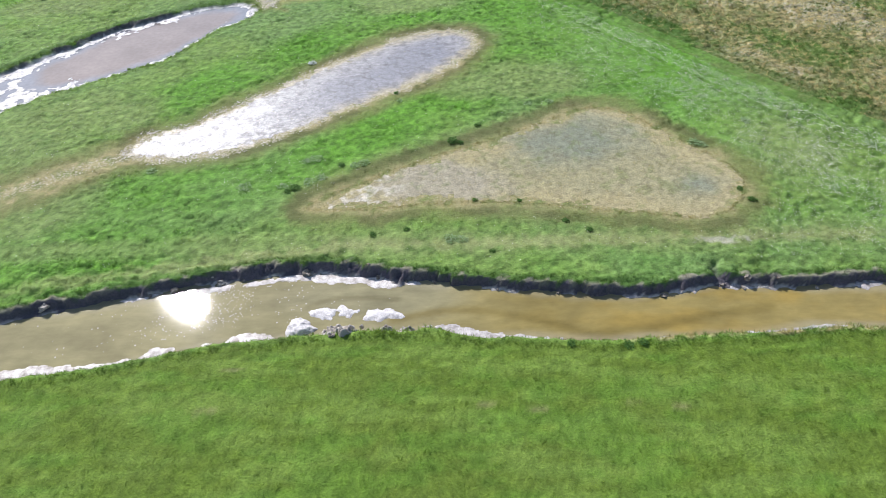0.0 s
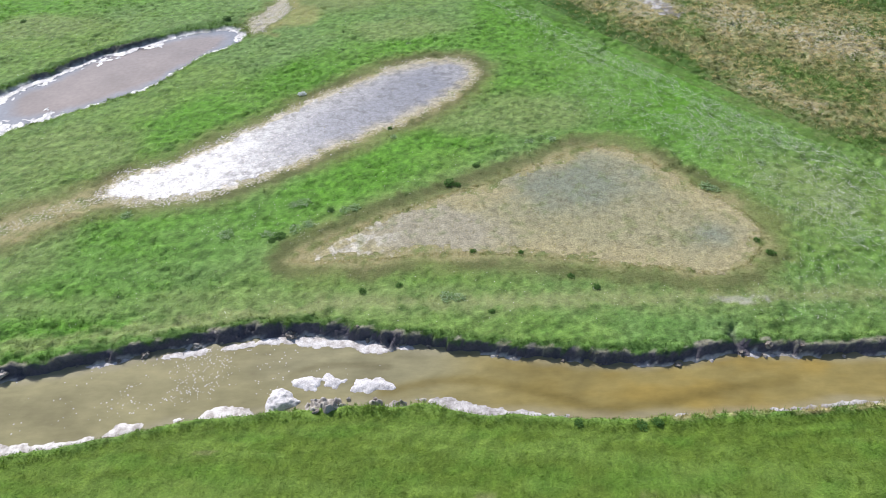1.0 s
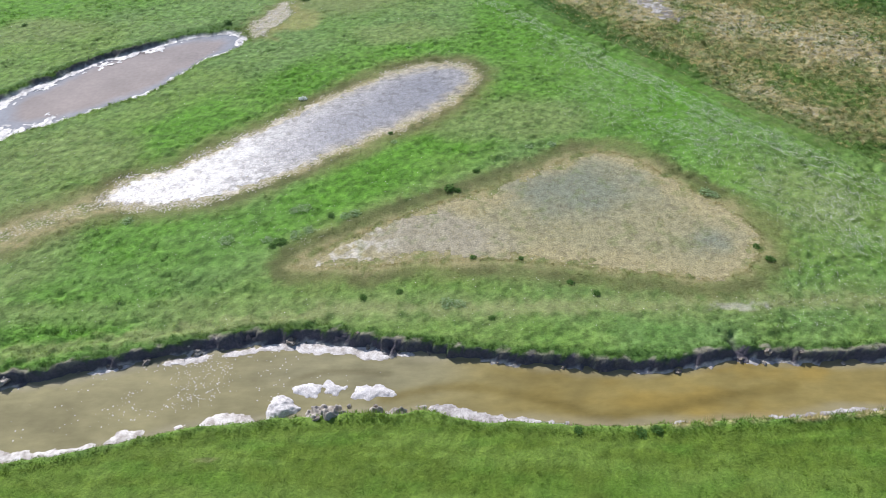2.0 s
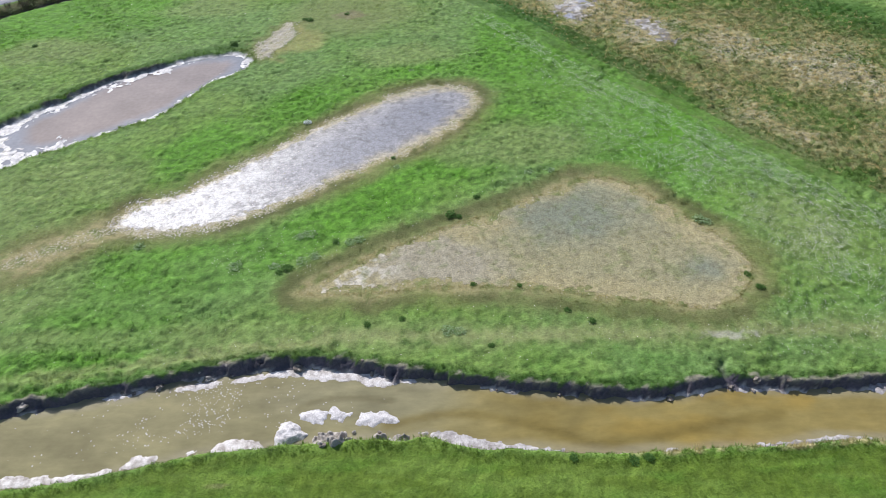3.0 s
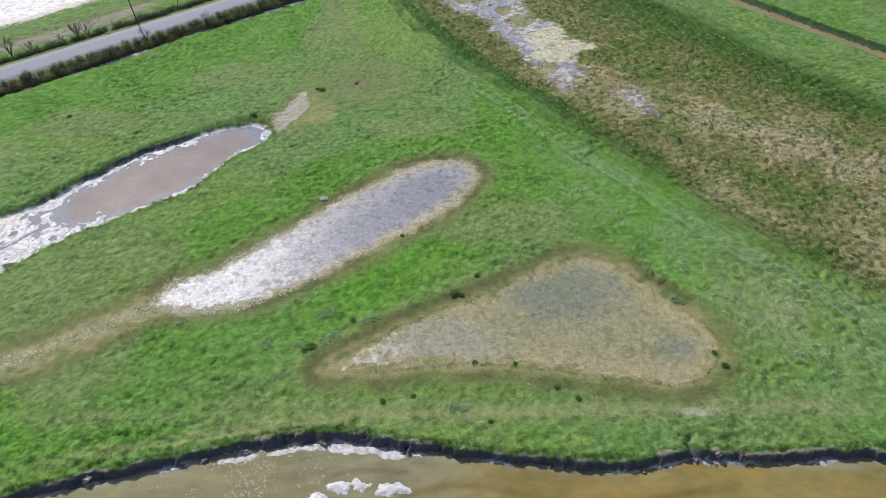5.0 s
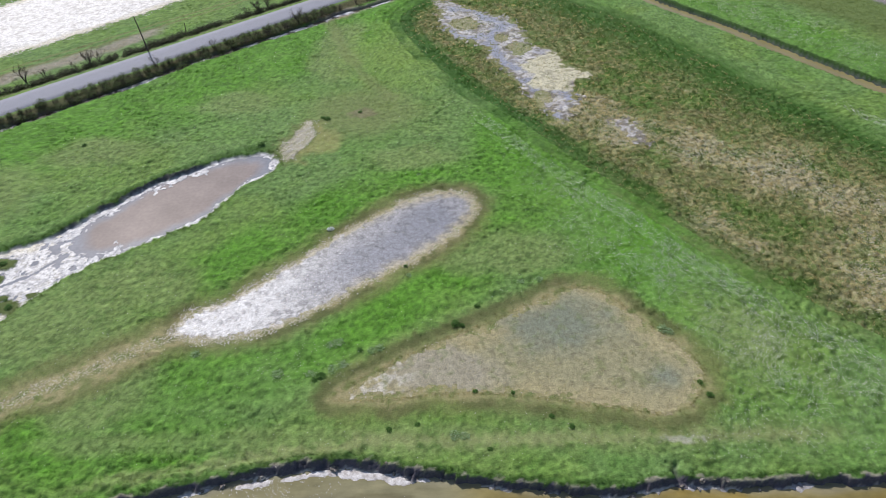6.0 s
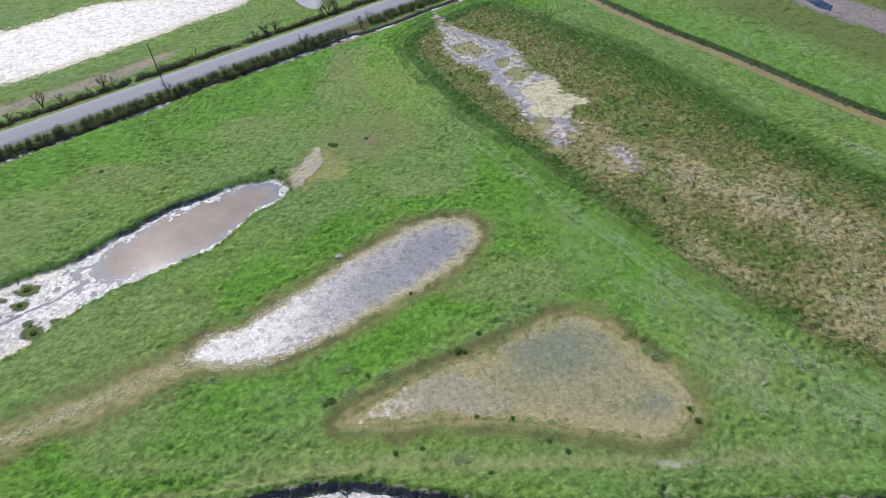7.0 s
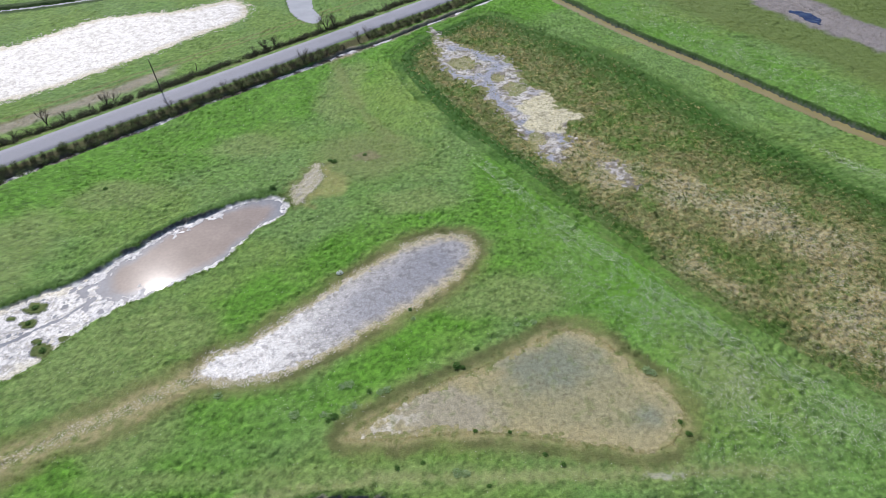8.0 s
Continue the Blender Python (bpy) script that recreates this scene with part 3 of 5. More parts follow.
def cover_shallows(x, y, s):
    """Salt crust on wet mud: white and grey plates, yellowish towards the grass."""
    c = blend(np.tile(np.array((0.46, 0.46, 0.475)), (len(x), 1)), np.array((0.22, 0.225, 0.245)), ramp(patch(x, y, 0.42, 143, 3), 0.46, 0.58) * 0.8)
    c = blend(c, np.array((0.47, 0.43, 0.31)), ramp(s["pond"] + 1.6 * (patch(x, y, 1.0, 144, 3) - 0.5), -1.8, -0.3) * ramp(x, -39, -43) * 0.75)
    return blend(c, np.array((0.17, 0.16, 0.13)), ramp(patch(x, y, 0.33, 145, 2), 0.62, 0.70) * 0.6)


def cover_creek(x, y, s):
    """Murky water over a shallow bed, some reflected sky in its colour: greyer above the foam, ochre below it, dark
    along the thread of the stream.
    """
    n = patch(x, y * 2.5, 4.0, 75)
    c = blend(np.tile(np.array((0.222, 0.204, 0.118)), (len(x), 1)), np.array((0.232, 0.187, 0.072)), ramp(x + 5 * (n - 0.5), -6, 6))
    c = blend(c, np.array((0.23, 0.215, 0.14)), ramp(np.hypot((x + 5.0) / 7.0, (y - 36.0) / 2.0), 1.2, 0.5) * 0.7)
    c = blend(c, np.array((0.245, 0.175, 0.048)), ramp(n, 0.5, 0.75) * ramp(x, 2, 10) * 0.7)
    thread = line_distance(CHANNEL, x, y) + 0.35 * (patch(x, y, 0.8, 76) - 0.5)
    c = blend(c, np.array((0.15, 0.115, 0.035)), ramp(thread, 0.5, 0.08) * 0.6)
    c = blend(c, np.array((0.14, 0.125, 0.07)), ramp(line_distance(BAR_EDGE, x, y) + 0.2 * (n - 0.5), 0.35, 0.05) * 0.6)
    c = c * np.array((1.0, 1.0, 0.93)) * (0.80 + 0.40 * patch(x, y * 1.6, 1.0, 77, 5))[:, None]
    shallow = np.minimum(np.interp(x, S_LIP[:, 0], S_LIP[:, 1]) - 0.4 - y, y - np.interp(x, S_NEAR[:, 0], S_NEAR[:, 1]))
    return blend(c, np.array((0.28, 0.26, 0.185)), ramp(shallow + 0.9 * (n - 0.5), 0.7, 0.0) * 0.6)


def flecks_at(x, y, s):
    """How thickly pale scraps (dead straw, salt) lie on the ground: 0 to 1."""
    f = 0.40 * ramp(np.minimum(s["a"], s["farpan"]) + 1.6 * (patch(x, y, 1.5, 45) - 0.5), 1.5, -0.5)
    f = np.maximum(f, 0.26 * ramp(s["b"] + 1.5 * (patch(x, y, 1.5, 45) - 0.5), 1.2, -0.6))
    f = np.maximum(f, 0.34 * ramp(s["tail"] + 1.2 * (patch(x, y, 2.0, 46) - 0.5), 1.6, 0.4))
    f = np.maximum(f, 0.43 * ramp(s["spit"] + 1.5 * (patch(x, y, 1.5, 47) - 0.5), 0.6, -0.8))
    dry = ramp(s["straw"] + 12 * (patch(x, y, 5, 36) - 0.5), 9, 0)
    f = np.maximum(f, ramp(s["marsh"], 0.5, -1.0) * (0.15 + 0.22 * dry))
    f = np.maximum(f, 0.33 * ramp(s["mud"] + 2.5 * (patch(x, y, 1.5, 48) - 0.5), 0.6, -1.2))
    f = np.maximum(f, 0.3 * ramp(s["purple"], 1, -1))
    return np.where(s["pond"] < 0, 0.0, f)


# ---------------------------------------------------------------- materials
def material(name):
    m = bpy.data.materials.new(name)
    m.use_nodes = True
    nt = m.node_tree
    return m, nt, nt.nodes["Principled BSDF"]


def node(nt, kind, **inputs):
    n = nt.nodes.new(kind)
    for k, v in inputs.items():
        n.inputs[k.replace("_", " ")].default_value = v
    return n


def noise_of(nt, scale, detail=4.0, rough=0.55, stretch=None):
    co = nt.nodes.new("ShaderNodeTexCoord")
    n = node(nt, "ShaderNodeTexNoise", Scale=scale, Detail=detail, Roughness=rough)
    if stretch:
        mp = nt.nodes.new("ShaderNodeMapping")
        mp.inputs["Scale"].default_value = stretch
        nt.links.new(co.outputs["Object"], mp.inputs["Vector"])
        nt.links.new(mp.outputs["Vector"], n.inputs["Vector"])
    else:
        nt.links.new(co.outputs["Object"], n.inputs["Vector"])
    return n.outputs["Fac"]


def stops(nt, fac, pairs):
    r = nt.nodes.new("ShaderNodeValToRGB")
    el = r.color_ramp.elements
    while len(el) < len(pairs):
        el.new(0.5)
    for e, (p, c) in zip(el, pairs):
        e.position, e.color = p, (*c, 1) if len(c) == 3 else c
    nt.links.new(fac, r.inputs["Fac"])
    return r.outputs["Color"]


def grey(v):
    return (v, v, v)


def mixed(nt, fac, a, b, how="MIX"):
    m = nt.nodes.new("ShaderNodeMix")
    m.data_type, m.blend_type, m.clamp_result = "RGBA", how, False
    for sock, v in ((m.inputs["Factor"], fac), (m.inputs["A"], a), (m.inputs["B"], b)):
        if isinstance(v, (int, float)):
            if sock.type == "RGBA":
                sock.default_value = (v, v, v, 1)
            else:
                sock.default_value = v
        elif isinstance(v, tuple):
            sock.default_value = (*v, 1)
        else:
            nt.links.new(v, sock)
    return m.outputs["Result"]


def bumped(nt, bsdf, fac, strength, distance):
    b = node(nt, "ShaderNodeBump", Strength=strength, Distance=distance)
    nt.links.new(fac, b.inputs["Height"])
    nt.links.new(b.outputs["Normal"], bsdf.inputs["Normal"])


def add_up(nt, a, b, wa, wb):
    m1 = nt.nodes.new("ShaderNodeMath")
    m1.operation = "MULTIPLY"
    m1.inputs[1].default_value = wa
    m2 = nt.nodes.new("ShaderNodeMath")
    m2.operation = "MULTIPLY_ADD"
    m2.inputs[1].default_value = wb
    nt.links.new(a, m1.inputs[0])
    nt.links.new(b, m2.inputs[0])
    nt.links.new(m1.outputs[0], m2.inputs[2])
    return m2.outputs[0]


def attribute(nt, name):
    a = nt.nodes.new("ShaderNodeAttribute")
    a.attribute_name = name
    return a


def ground_material():
    m, nt, b = material("meadow_ground")
    at = attribute(nt, "cover").outputs["Color"]
    fine, mid = noise_of(nt, 7.0, 6, 0.7), noise_of(nt, 1.4, 4, 0.6)
    c = mixed(nt, 1.0, at, stops(nt, fine, [(0.28, grey(0.74)), (0.5, grey(1.0)), (0.72, grey(1.3))]), "MULTIPLY")
    c = mixed(nt, 1.0, c, stops(nt, mid, [(0.3, (0.82, 0.86, 0.8)), (0.7, (1.14, 1.1, 1.1))]), "MULTIPLY")
    grain = noise_of(nt, 5.0, 3, 0.7, (1.0, 1.0, 0.2))
    over = nt.nodes.new("ShaderNodeMath")
    over.operation = "ADD"
    nt.links.new(attribute(nt, "fleck").outputs["Fac"], over.inputs[0])
    nt.links.new(grain, over.inputs[1])
    scrap = stops(nt, over.outputs[0], [(0.84, grey(0.0)), (0.93, grey(1.0))])
    tone = stops(nt, fine, [(0.3, (0.27, 0.24, 0.165)), (0.7, (0.55, 0.52, 0.43))])
    c = mixed(nt, scrap, c, tone)
    nt.links.new(c, b.inputs["Base Color"])
    b.inputs["Roughness"].default_value = 0.9
    b.inputs["Specular IOR Level"].default_value = 0.25
    bumped(nt, b, add_up(nt, fine, mid, 0.7, 0.5), 0.9, 0.12)
    return m


def grass_material():
    m, nt, b = material("grass_blades")
    at = attribute(nt, "cover").outputs["Color"]
    geo = nt.nodes.new("ShaderNodeNewGeometry")
    c = mixed(nt, 1.0, at, stops(nt, geo.outputs["Random Per Island"], [(0.0, (0.86, 0.88, 0.84)), (0.6, (1.08, 1.08, 1.0)), (0.93, (1.22, 1.18, 1.05)), (1.0, (1.6, 1.5, 1.3))]), "MULTIPLY")
    nt.links.new(c, b.inputs["Base Color"])
    b.inputs["Roughness"].default_value = 0.6
    b.inputs["Specular IOR Level"].default_value = 0.2
    lift = nt.nodes.new("ShaderNodeVectorMath")
    lift.operation = "MULTIPLY_ADD"
    lift.inputs[1].default_value = (2.4, 2.4, 2.4)
    unit = nt.nodes.new("ShaderNodeVectorMath")
    unit.operation = "NORMALIZE"
    nt.links.new(attribute(nt, "slope").outputs["Vector"], lift.inputs[0])
    nt.links.new(geo.outputs["Normal"], lift.inputs[2])
    nt.links.new(lift.outputs["Vector"], unit.inputs[0])
    nt.links.new(unit.outputs["Vector"], b.inputs["Normal"])
    tr = nt.nodes.new("ShaderNodeBsdfTranslucent")
    nt.links.new(mixed(nt, 1.0, c, (1.35, 1.3, 1.0), "MULTIPLY"), tr.inputs["Color"])
    mx = nt.nodes.new("ShaderNodeMixShader")
    mx.inputs["Fac"].default_value = 0.5
    nt.links.new(b.outputs["BSDF"], mx.inputs[1])
    nt.links.new(tr.outputs["BSDF"], mx.inputs[2])
    nt.links.new(mx.outputs["Shader"], nt.nodes["Material Output"].inputs["Surface"])
    return m


def leaf_material(name, low, high, through_light=0.5):
    m, nt, b = material(name)
    geo = nt.nodes.new("ShaderNodeNewGeometry")
    c = stops(nt, geo.outputs["Random Per Island"], [(0.0, low), (1.0, high)])
    nt.links.new(c, b.inputs["Base Color"])
    b.inputs["Roughness"].default_value = 0.75
    b.inputs["Specular IOR Level"].default_value = 0.15
    lift = nt.nodes.new("ShaderNodeVectorMath")
    lift.inputs[1].default_value = (0, 0, 0.9)
    unit = nt.nodes.new("ShaderNodeVectorMath")
    unit.operation = "NORMALIZE"
    nt.links.new(geo.outputs["Normal"], lift.inputs[0])
    nt.links.new(lift.outputs["Vector"], unit.inputs[0])
    nt.links.new(unit.outputs["Vector"], b.inputs["Normal"])
    tr = nt.nodes.new("ShaderNodeBsdfTranslucent")
    nt.links.new(c, tr.inputs["Color"])
    mx = nt.nodes.new("ShaderNodeMixShader")
    mx.inputs["Fac"].default_value = through_light
    nt.links.new(b.outputs["BSDF"], mx.inputs[1])
    nt.links.new(tr.outputs["BSDF"], mx.inputs[2])
    nt.links.new(mx.outputs["Shader"], nt.nodes["Material Output"].inputs["Surface"])
    return m


def surface(name, pairs, scale, rough=(0.8, 0.8), bump=0.4, depth=0.03, second=6.0, specular=0.4, stretch=None):
    """A plain rough surface with colour patches at one scale and grain at another."""
    m, nt, b = material(name)
    big, fine = noise_of(nt, scale, 5, 0.6, stretch), noise_of(nt, scale * second, 5, 0.65)
    c = mixed(nt, 1.0, stops(nt, big, pairs), stops(nt, fine, [(0.3, grey(0.72)), (0.7, grey(1.22))]), "MULTIPLY")
    nt.links.new(c, b.inputs["Base Color"])
    nt.links.new(stops(nt, big, [(0.35, grey(rough[0])), (0.65, grey(rough[1]))]), b.inputs["Roughness"])
    b.inputs["Specular IOR Level"].default_value = specular
    bumped(nt, b, add_up(nt, big, fine, 0.4, 0.6), bump, depth)
    return m


def tinted(name, rough=(0.8, 0.8), specular=0.4, bump=0.8, depth=0.05, cells=3.0, span=(0.55, 1.45), sway=0.26, crack=0.62):
    """A soil whose colour lies in the mesh, broken into plates and grain."""
    m, nt, b = material(name)
    at = attribute(nt, "cover").outputs["Color"]
    fine, mid = noise_of(nt, 9.0, 6, 0.7), noise_of(nt, 2.2, 4, 0.6)
    co = nt.nodes.new("ShaderNodeTexCoord")
    vor = node(nt, "ShaderNodeTexVoronoi", Scale=cells, Randomness=1.0)
    vor.feature = "DISTANCE_TO_EDGE"
    nt.links.new(co.outputs["Object"], vor.inputs["Vector"])
    c = mixed(nt, 1.0, at, stops(nt, fine, [(0.34, grey(span[0])), (0.5, grey(0.98)), (0.66, grey(span[1]))]), "MULTIPLY")
    c = mixed(nt, 1.0, c, stops(nt, mid, [(0.36, grey(1 - sway)), (0.5, grey(1.0)), (0.64, grey(1 + sway))]), "MULTIPLY")
    c = mixed(nt, 1.0, c, stops(nt, vor.outputs["Distance"], [(0.0, grey(crack)), (0.07, grey(1.0))]), "MULTIPLY")
    nt.links.new(c, b.inputs["Base Color"])
    wet = add_up(nt, fine, mid, 0.65, 0.35)
    nt.links.new(stops(nt, wet, [(0.40, grey(rough[1])), (0.58, grey(rough[0]))]), b.inputs["Roughness"])
    b.inputs["Specular IOR Level"].default_value = specular
    bumped(nt, b, add_up(nt, fine, mid, 0.7, 0.5), bump, depth)
    return m


def water_material(name, pairs, scale, rough=0.06, wave=5.0, strength=0.08, specular=0.5, stretch=None, ior=1.33):
    """Muddy water: cloudy body colour under a clear, slightly rippled face."""
    m, nt, b = material(name)
    body = noise_of(nt, scale, 4, 0.5, stretch)
    if pairs:
        nt.links.new(stops(nt, body, pairs), b.inputs["Base Color"])
    else:
        c = mixed(nt, 1.0, attribute(nt, "cover").outputs["Color"], stops(nt, body, [(0.3, grey(0.85)), (0.7, grey(1.15))]), "MULTIPLY")
        c = mixed(nt, 1.0, c, stops(nt, noise_of(nt, 2.4, 5, 0.7, stretch), [(0.3, grey(0.88)), (0.7, grey(1.1))]), "MULTIPLY")
        nt.links.new(c, b.inputs["Base Color"])
    b.inputs["Roughness"].default_value = rough
    b.inputs["Specular IOR Level"].default_value = specular
    b.inputs["IOR"].default_value = ior
    bumped(nt, b, noise_of(nt, wave, 6, 0.68), strength, 0.02)
    return m


MAT_GROUND, MAT_GRASS = ground_material(), grass_material()
MAT_CREEK = water_material("creek_water", None, 0.5, rough=0.042, wave=4.0, strength=0.11, specular=0.5, stretch=(0.35, 1.0, 1.0))
MAT_POND = water_material("pond_water", None, 0.3, rough=0.05, strength=0.08, specular=1.0, ior=1.5)
MAT_DITCH = water_material("ditch_water", [(0.3, (0.21, 0.18, 0.078)), (0.7, (0.255, 0.22, 0.10))], 0.2, rough=0.1)
MAT_PALE_WATER = water_material("pale_water", [(0.3, (0.30, 0.31, 0.34)), (0.7, (0.37, 0.38, 0.41))], 0.3, rough=0.12)
# roadside ditch: white stands for reflected bright sky, dark for bare mud
MAT_SKY_WHITE = water_material("sky_white_water", [(0.50, (0.10, 0.09, 0.075)), (0.57, (0.66, 0.65, 0.66))], 0.22, rough=0.2)
MAT_POOL = water_material("blue_pool", [(0.3, (0.008, 0.018, 0.07)), (0.7, (0.012, 0.026, 0.09))], 0.3, rough=0.08)
MAT_PAN_A = tinted("wet_salt_mud", (0.30, 0.55), 0.33, 0.9, 0.05, 2.2, (0.62, 1.45), 0.14)
MAT_PAN_B = tinted("dried_mud_and_straw", (0.9, 0.85), 0.2, 0.9, 0.08, 3.5, (0.66, 1.34), 0.16, 0.9)
MAT_FAR_PAN = tinted("white_salt_flat", (0.5, 0.65), 0.4, 0.8, 0.06, 1.6, (0.6, 1.4), 0.2)
MAT_SHALLOWS = tinted("shallow_salt_crust", (0.42, 0.6), 0.4, 0.7, 0.04, 2.6, (0.72, 1.3), 0.1)
MAT_MUDFLAT = tinted("crusted_mudflat", (0.28, 0.6), 0.5, 0.3, 0.05, 1.6, (0.75, 1.25), 0.12, 0.5)
MAT_ASPHALT = surface("worn_asphalt", [(0.35, (0.20, 0.208, 0.25)), (0.65, (0.24, 0.248, 0.295))], 0.35, rough=(0.75, 0.85), bump=0.25, depth=0.01, second=14, stretch=(1, 1, 1))
MAT_SALT = surface("salt_crust", [(0.36, (0.30, 0.27, 0.25)), (0.5, (0.52, 0.49, 0.475)), (0.62, (0.66, 0.64, 0.635))], 2.2, rough=(0.7, 0.8), bump=0.6, depth=0.03, second=5)
MAT_FOAM = surface("salt_foam", [(0.35, (0.40, 0.385, 0.395)), (0.6, (0.62, 0.605, 0.615))], 3.0, rough=(0.7, 0.8), bump=0.9, depth=0.05, second=4)
MAT_GREY_SALT = surface("grey_salt_crust", [(0.36, (0.24, 0.22, 0.215)), (0.5, (0.38, 0.36, 0.36)), (0.62, (0.52, 0.50, 0.505))], 2.6, rough=(0.7, 0.8), bump=0.6, depth=0.03, second=5)
MAT_POND_SALT = surface("pond_salt_crust", [(0.36, (0.26, 0.265, 0.29)), (0.48, (0.42, 0.42, 0.44)), (0.62, (0.60, 0.60, 0.61))], 1.8, rough=(0.6, 0.5), bump=0.6, depth=0.04, second=4, specular=0.3)
MAT_CLOD = surface("mud_clod", [(0.35, (0.12, 0.10, 0.085)), (0.6, (0.30, 0.27, 0.24))], 2.5, rough=(0.9, 0.85), bump=0.8, depth=0.05)
MAT_PALE_CLOD = surface("pale_mud_clod", [(0.35, (0.22, 0.20, 0.18)), (0.6, (0.42, 0.39, 0.36))], 2.5, rough=(0.9, 0.85), bump=0.8, depth=0.05)
MAT_WOOD = surface("weathered_pole_wood", [(0.35, (0.07, 0.055, 0.045)), (0.65, (0.13, 0.105, 0.085))], 1.5, stretch=(6, 6, 0.6))
MAT_TWIG = surface("bare_twigs", [(0.35, (0.07, 0.055, 0.045)), (0.65, (0.14, 0.11, 0.09))], 4.0)
MAT_LEAF = leaf_material("weed_leaves", (0.06, 0.14, 0.03), (0.12, 0.24, 0.06))
MAT_SCRUB = leaf_material("scrub_leaves", (0.050, 0.058, 0.032), (0.088, 0.088, 0.050))
MAT_VERGE = leaf_material("verge_leaves", (0.070, 0.115, 0.032), (0.14, 0.20, 0.065))
MAT_DARK_SCRUB = leaf_material("dark_scrub_leaves", (0.040, 0.055, 0.024), (0.085, 0.10, 0.042))
MAT_SAGE = leaf_material("pale_weed_leaves", (0.16, 0.30, 0.10), (0.46, 0.56, 0.36))
MAT_TUFT = leaf_material("whitish_weed", (0.52, 0.58, 0.58), (0.80, 0.84, 0.85))
MAT_FLOWER = leaf_material("white_petals", (0.6, 0.6, 0.55), (0.85, 0.85, 0.8), 0.2)


# ---------------------------------------------------------------- mesh tools
def mesh_from(name, verts, faces, mat, smooth=False, colours=None, fleck=None, slope=None):
    """A mesh from arrays; faces: one array (n, 3) or (n, 4)."""
    me = bpy.data.meshes.new(name)
    verts, faces = np.ascontiguousarray(verts, np.float32), np.ascontiguousarray(faces, np.int32)
    n, k = faces.shape
    me.vertices.add(len(verts))
    me.vertices.foreach_set("co", verts.ravel())
    me.loops.add(n * k)
    me.loops.foreach_set("vertex_index", faces.ravel())
    me.polygons.add(n)
    me.polygons.foreach_set("loop_start", np.arange(0, n * k, k, dtype=np.int32))
    if smooth:
        me.polygons.foreach_set("use_smooth", np.ones(n, bool))
    me.update(calc_edges=True)
    if colours is not None:
        a = me.attributes.new("cover", "FLOAT_COLOR", "POINT")
        a.data.foreach_set("color", np.c_[colours, np.ones(len(colours))].astype(np.float32).ravel())
    if slope is not None:
        a = me.attributes.new("slope", "FLOAT_VECTOR", "POINT")
        a.data.foreach_set("vector", slope.astype(np.float32).ravel())
    if fleck is not None:
        a = me.attributes.new("fleck", "FLOAT", "POINT")
        a.data.foreach_set("value", fleck.astype(np.float32))
    me.materials.append(mat)
    return me


def part(name, bm, mat, parent, label=""):
    me = bpy.data.meshes.new(name)
    bm.to_mesh(me)
    bm.free()
    me.materials.append(mat)
    ob = new(name, me)
    ob.parent = parent
    return tagged(ob, label)


def sheet(name, mask, x0, x1, y0, y1, step, lift, mat, colour=None):
    """A ragged sheet of cells wherever mask(x, y) is below zero, lying lift above the ground (or at a level given as a tuple)."""
    gx, gy = np.meshgrid(np.arange(x0, x1, step), np.arange(y0, y1, step))
    sh = gx.shape
    x, y = gx.ravel(), gy.ravel()
    x = x + (lattice(np.arange(len(x)), np.arange(len(x)) * 0, 5) - 0.5) * step * 0.5
    y = y + (lattice(np.arange(len(x)), np.arange(len(x)) * 0, 6) - 0.5) * step * 0.5
    keep = (mask(x, y) < 0).reshape(sh)
    ok = keep[:-1, :-1] & keep[1:, :-1] & keep[:-1, 1:] & keep[1:, 1:]
    idx = np.arange(len(x)).reshape(sh)
    f = np.stack([idx[:-1, :-1][ok], idx[:-1, 1:][ok], idx[1:, 1:][ok], idx[1:, :-1][ok]], 1)
    used, inv = np.unique(f, return_inverse=True)
    x, y = x[used], y[used]
    s = survey(x, y)
    z = np.full(len(x), lift[0]) if isinstance(lift, tuple) else height(x, y, s) + lift
    return new(name, mesh_from(name, np.c_[x, y, z], inv.reshape(f.shape), mat, True, colour(x, y, s) if colour else None))


# ---------------------------------------------------------------- ground
def axis(knots):
    """Coordinates along one axis: (from, to, step) stretches, then wider and wider to the horizon."""
    v = np.concatenate([np.arange(a, b, s) for a, b, s in knots])
    grow = np.cumsum(1.5 * 1.35 ** np.arange(21))
    return np.concatenate([v[0] - grow[::-1], v, v[-1] + grow])


xs = axis([(-110, -48, 0.5), (-48, 48, 0.2), (48, 105, 0.45)])
ys = axis([(14, 30, 0.35), (30, 40, 0.12), (40, 95, 0.2), (95, 165, 0.4)])
gx, gy = np.meshgrid(xs, ys)
px, py = gx.ravel(), gy.ravel()
plan = survey(px, py)
pz = height(px, py, plan)
idx = np.arange(len(px)).reshape(gx.shape)
quads = np.stack([idx[:-1, :-1].ravel(), idx[:-1, 1:].ravel(), idx[1:, 1:].ravel(), idx[1:, :-1].ravel()], 1)
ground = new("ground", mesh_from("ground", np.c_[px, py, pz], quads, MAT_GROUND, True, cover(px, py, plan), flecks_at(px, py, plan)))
tagged(ground, "green grazed salt meadow with tan rims and mossy marsh", "ground", kind="structure")


# ---------------------------------------------------------------- water
def strip_mask(line, half):
    return lambda x, y: line_distance(line, x, y) - half


def creek_mask(x, y):
    return np.maximum(y - np.interp(x, S_LIP[:, 0], S_LIP[:, 1]) - 0.3, np.interp(x, S_NEAR[:, 0], S_NEAR[:, 1]) - 0.9 - y)


